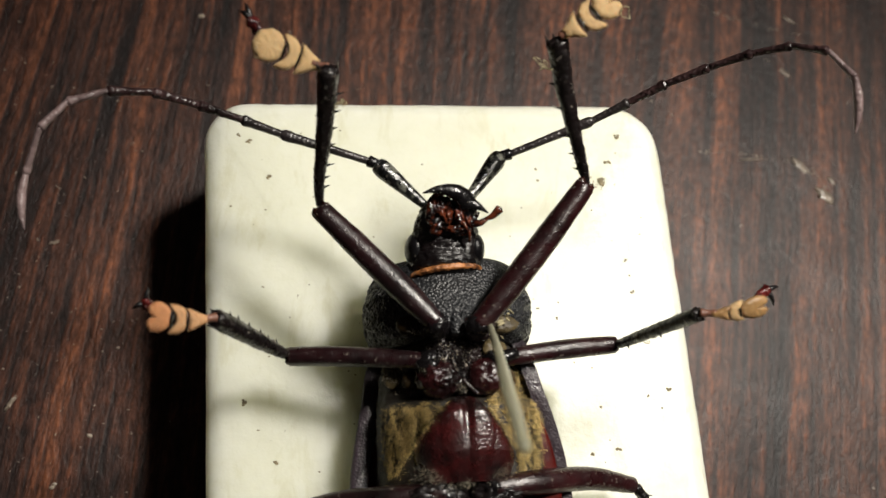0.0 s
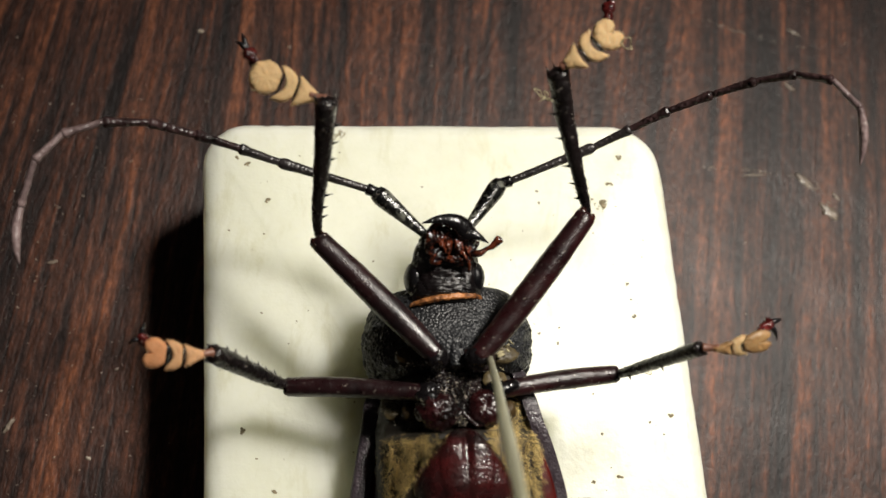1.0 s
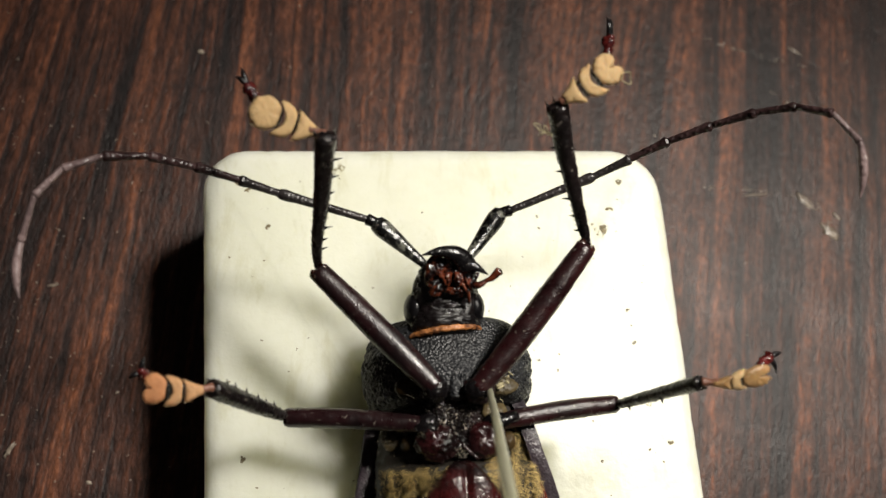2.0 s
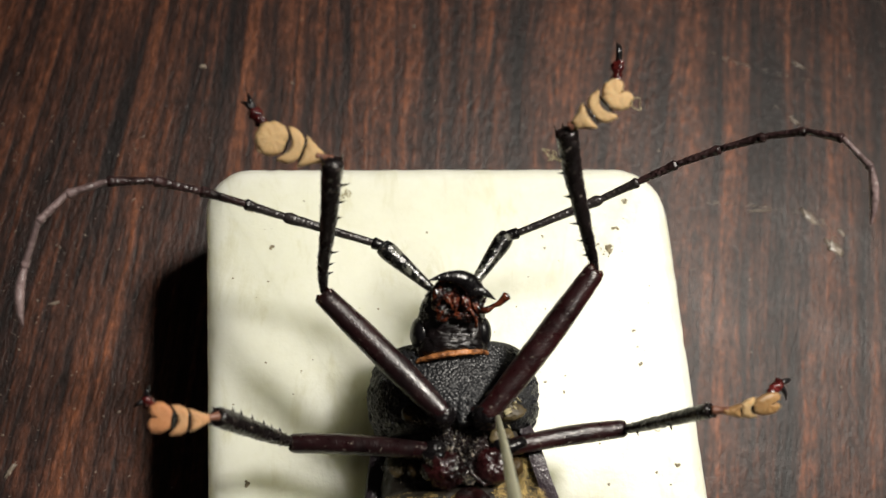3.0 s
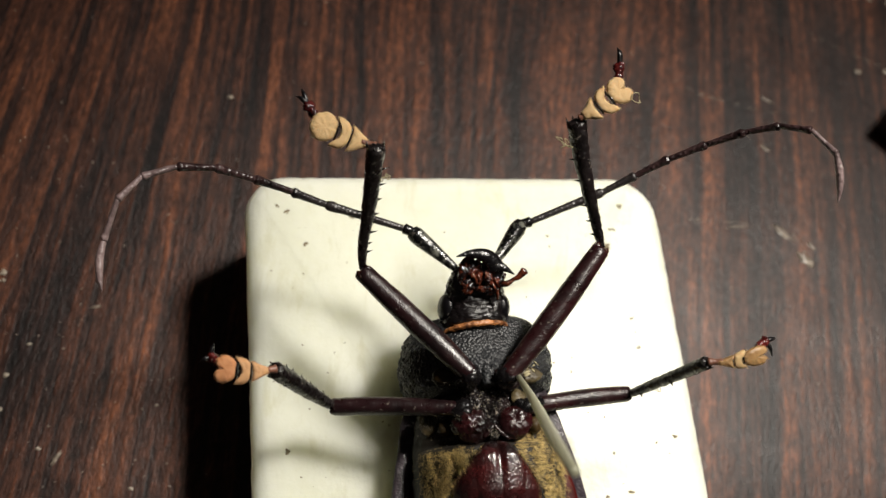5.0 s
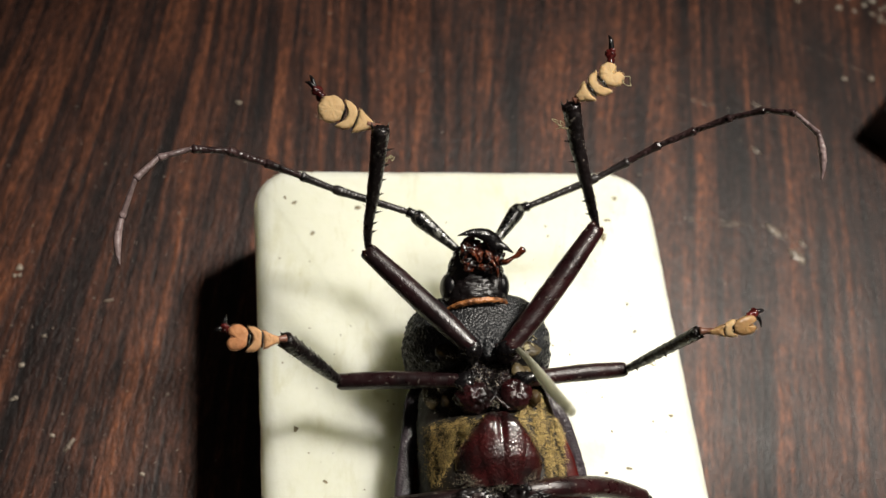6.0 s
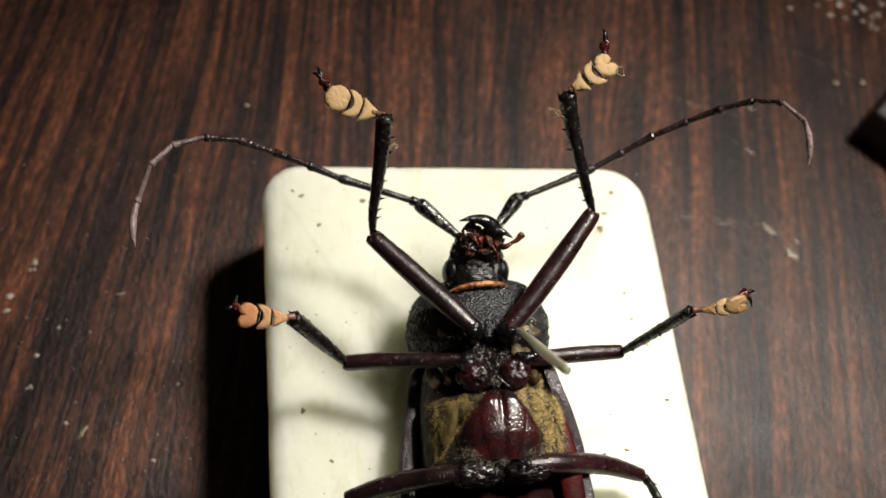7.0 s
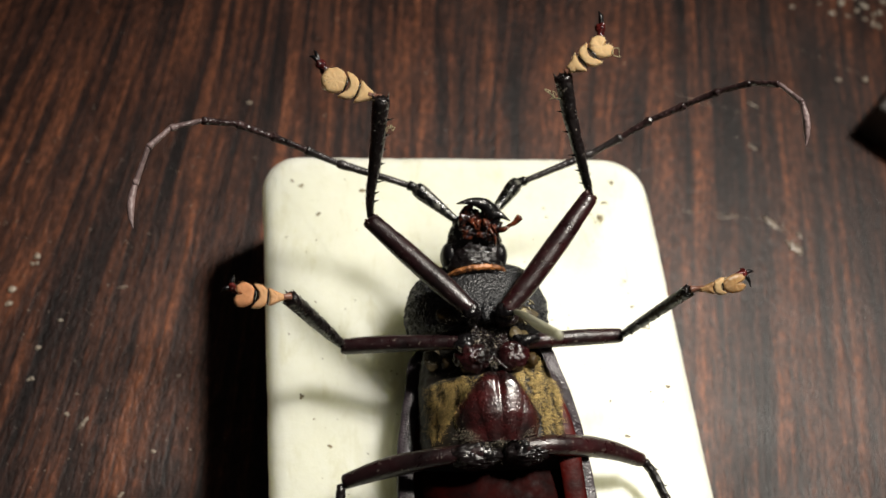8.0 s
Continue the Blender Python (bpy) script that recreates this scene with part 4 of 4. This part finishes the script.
def build_crumbs():
    rng = random.Random(17)
    bm = bmesh.new()
    for _ in range(14):
        c = (2.9 + rng.gauss(0, 0.9), 4.9 + rng.gauss(0, 0.9), 40.0 + rng.uniform(-0.2, 0.5))
        r = rng.uniform(0.12, 0.3)
        blob(c, ((1, rng.uniform(-1, 1), 0), (-rng.uniform(-1, 1), 1, 0), (0, 0, 1)), (r * 1.5, r, r * 0.7), bm, 8, 6, 0.5)
    tagged(part("crumbs", bm, LINT, at=(2.6, 5, 39.8)), "pale crumbs round the pin on the beetle's breast", "crumbs", kind="stuff")


def build_pin():
    pts = [(3.4, 9.0, 33.0), (2.4, 5.0, 39.5), (1.0, -0.8, 50.0), (-0.6, -7.2, 61.0), (-2.2, -13.6, 72.4)]
    ob = part("pin", tube(pts, [0.24, 0.32, 0.44, 0.58, 0.46], 16, 6), PIN, at=(2.4, 5.0, 39.5))
    tagged(ob, "cream plastic pin stuck slanting into the beetle's breast", "pin")


def clump(c, r, n, rng, flat=0.35, bm=None):
    """A few grown-together grains on a surface at c."""
    bm = bm or bmesh.new()
    for k in range(n):
        o = 0.0 if k == 0 else r * 0.55
        q = rng.uniform(-1, 1)
        s = r * rng.uniform(0.45, 0.75)
        blob((c[0] + rng.gauss(0, o), c[1] + rng.gauss(0, o), c[2] + s * flat * 0.4), ((1, q, 0), (-q, 1, 0), (0, 0, 1)), (s * rng.uniform(0.9, 1.3), s * 0.85, s * flat), bm, 10, 6, 0.5)
    return bm


def build_dirt():
    """Crumbs on the block; dust, smears and dried drops on the table."""
    rng = random.Random(9)
    for x, y, r in ((-22.2, 29.6, 0.42), (-25.0, 0.0, 0.42), (-22.8, 14.5, 0.2), (-18.5, 13.3, 0.16), (-23.3, -3.3, 0.2), (-21.2, -7.2, 0.36), (28.0, -0.2, 0.42), (25.2, -0.9, 0.28), (24.5, 17.4, 0.28),
                    (24.8, 15.2, 0.22), (25.1, 13.0, 0.3), (14.4, 9.6, 0.25), (13.5, 30.7, 0.22), (13.8, 29.0, 0.25), (12.1, 10.9, 0.2), (18.8, -2.1, 0.25), (17.2, -7.9, 0.32), (20.3, -7.4, 0.36),
                    (23.9, 31.8, 0.4), (22.5, 28.8, 0.75), (25.7, 35.5, 0.42), (-26.0, 35.6, 0.36), (-24.8, 34.8, 0.42), (-15.1, 34.0, 0.55)):
        ob = part("dirt_crumb", clump((x, y, TOP), r * 0.8, 4, rng, 0.3), DIRT, at=(x, y, TOP))
        tagged(ob, "brown dirt crumb stuck to the top of the cream block", "dirt", "dirt crumbs on the block")
    bm = bmesh.new()
    for _ in range(14):
        x, y, r = rng.gauss(22.5, 0.7), rng.gauss(28.7, 0.5), rng.uniform(0.06, 0.16)
        blob((x, y, TOP + 0.02), XYZ, (r * 1.4, r * 0.8, 0.06), bm, 8, 5, 0.5)
    for _ in range(70):
        x, y, r = rng.uniform(-27, 29), rng.uniform(-16, 37), rng.uniform(0.04, 0.12)
        blob((x, y, TOP + 0.02), XYZ, (r * 1.3, r, 0.05), bm, 7, 5, 0.4)
    tagged(part("dirt_specks", bm, DIRT, at=(0, 0, TOP)), "fine dark dirt specks on the cream block", "dirt", kind="stuff")
    # dried smears, each a streak of its own
    for x, y, a, l, w in ((66.5, 42.3, -50, 2.0, 0.95), (69.7, 36.9, -55, 2.1, 1.3), (71.6, 39.6, -60, 0.9, 0.6), (-58.7, 5.9, 60, 1.4, 0.5), (-54.6, 29.9, 10, 0.8, 0.35), (57.7, 43.6, 2, 2.4, 0.25), (70.0, 71.8, -35, 1.6, 0.4), (67.2, 60.5, -40, 1.2, 0.4)):
        ca, sa = math.cos(radians(a)), math.sin(radians(a))
        bm = blob((x, y, 0.02), ((ca, sa, 0), (-sa, ca, 0), (0, 0, 1)), (l * 0.8, w * 0.6, 0.09), None, 40, 10, 0.9)
        tagged(part("dried_smear", bm, SMEAR, at=(x, y, 0)), "pale dried smear on the dark wooden table", "smear", "smears on the table")
    # small round drops, most of them far off in one cluster
    drops = [(99.8, 101.8, 1.3), (96.3, 98.6, 0.9), (105.1, 101.7, 1.3), (104.3, 97.2, 1.2), (108.5, 99.2, 1.2), (100.3, 97.9, 0.8), (92.3, 78.9, 0.8), (98.4, 79.1, 1.1), (86.7, 100.3, 0.8), (107.0, 95.0, 1.0), (110.5, 103.0, 1.2), (102.5, 104.5, 1.1), (106.5, 105.5, 1.0), (103.0, 100.0, 0.9), (106.8, 98.6, 0.8), (110.0, 96.0, 0.9), (98.0, 104.0, 0.8), (94.0, 101.5, 0.6),
             (-69.1, 35.9, 0.75), (-69.7, 34.6, 0.7), (-72.4, 29.9, 0.9), (-72.8, 26.9, 0.7), (-67.0, 19.0, 0.55), (-63.9, 23.9, 0.4), (-61.1, 7.4, 0.4), (-47.8, 1.0, 0.4), (-67.2, 13.7, 0.45), (-34.1, 69.9, 0.5), (-52.2, -5.9, 0.45)]
    for x, y, r in drops:
        ob = part("dried_drop", clump((x, y, 0.02), r, 2, rng, 0.4), DROP, at=(x, y, 0))
        tagged(ob, "small pale shiny dried drop on the dark table", "drop", "dried drops on the table")
    # dusty scratches: fine crumbs strewn along bent lines, and dust
    bm = bmesh.new()
    for line, n, w in (([(49, 45.0), (56, 44.6), (62, 43.8), (67, 43.0), (70, 39.5), (70.5, 36)], 220, 0.35), ([(50, 76.5), (57, 72.5), (64, 70.5), (73, 68)], 150, 0.4), ([(64, 63.5), (68, 60.5)], 50, 0.3), ([(84, 88), (92, 84), (99, 80)], 80, 0.5)):
        P = smooth_path(line, 40)
        for _ in range(n):
            k = int(len(P) * rng.random())
            gap = noise.noise(Vector((P[k][0] * 0.7, P[k][1] * 0.7, 1.0)))
            if gap < rng.uniform(-0.35, 0.15):
                continue
            r = 0.05 + 0.13 * rng.random() ** 2
            blob((P[k][0] + rng.gauss(0, w), P[k][1] + rng.gauss(0, w * 0.6), 0.02), ((1, rng.uniform(-1, 1), 0), (-rng.uniform(-1, 1), 1, 0), (0, 0, 1)), (r * 1.8, r * 0.8, 0.04), bm, 6, 4, 0.4)
    for _ in range(520):
        x, y, r = -42 - 43 * rng.random(), rng.uniform(-15, 62), 0.05 + 0.14 * rng.random() ** 3
        blob((x, y, 0.02), ((1, rng.uniform(-1, 1), 0), (-rng.uniform(-1, 1), 1, 0), (0, 0, 1)), (r * 1.2, r * 0.8, 0.05), bm, 6, 4, 0.4)
    for _ in range(300):
        x, y, r = rng.uniform(-84, 112), rng.uniform(-15, 105), 0.05 + 0.2 * rng.random() ** 4
        blob((x, y, 0.02), ((1, rng.uniform(-1, 1), 0), (-rng.uniform(-1, 1), 1, 0), (0, 0, 1)), (r * 1.3, r * 0.8, 0.05), bm, 6, 4, 0.4)
    tagged(part("table_dust", bm, SMEAR, at=(0, 0, 0)), "pale dust and dusty scratches on the dark table", "dust", kind="stuff")


def build_case():
    bm = bmesh.new()
    bmesh.ops.create_cube(bm, size=1.0)
    m = pose(91.5, 65.0, 0, 0, 0, 43)
    for v in bm.verts:
        v.co = m @ Vector(((v.co.x + 0.5) * 70, (v.co.y - 0.5) * 45, (v.co.z + 0.5) * 9))
    bmesh.ops.bevel(bm, geom=bm.edges[:], offset=1.0, segments=3, profile=0.5, affect="EDGES")
    tagged(part("case", bm, DARKBOX, at=(130, 75, 0)), "low black plastic case lying on the table", "case")


build_table()
build_block()
build_beetle()
build_fluff()
build_crumbs()
build_pin()
build_dirt()
build_case()
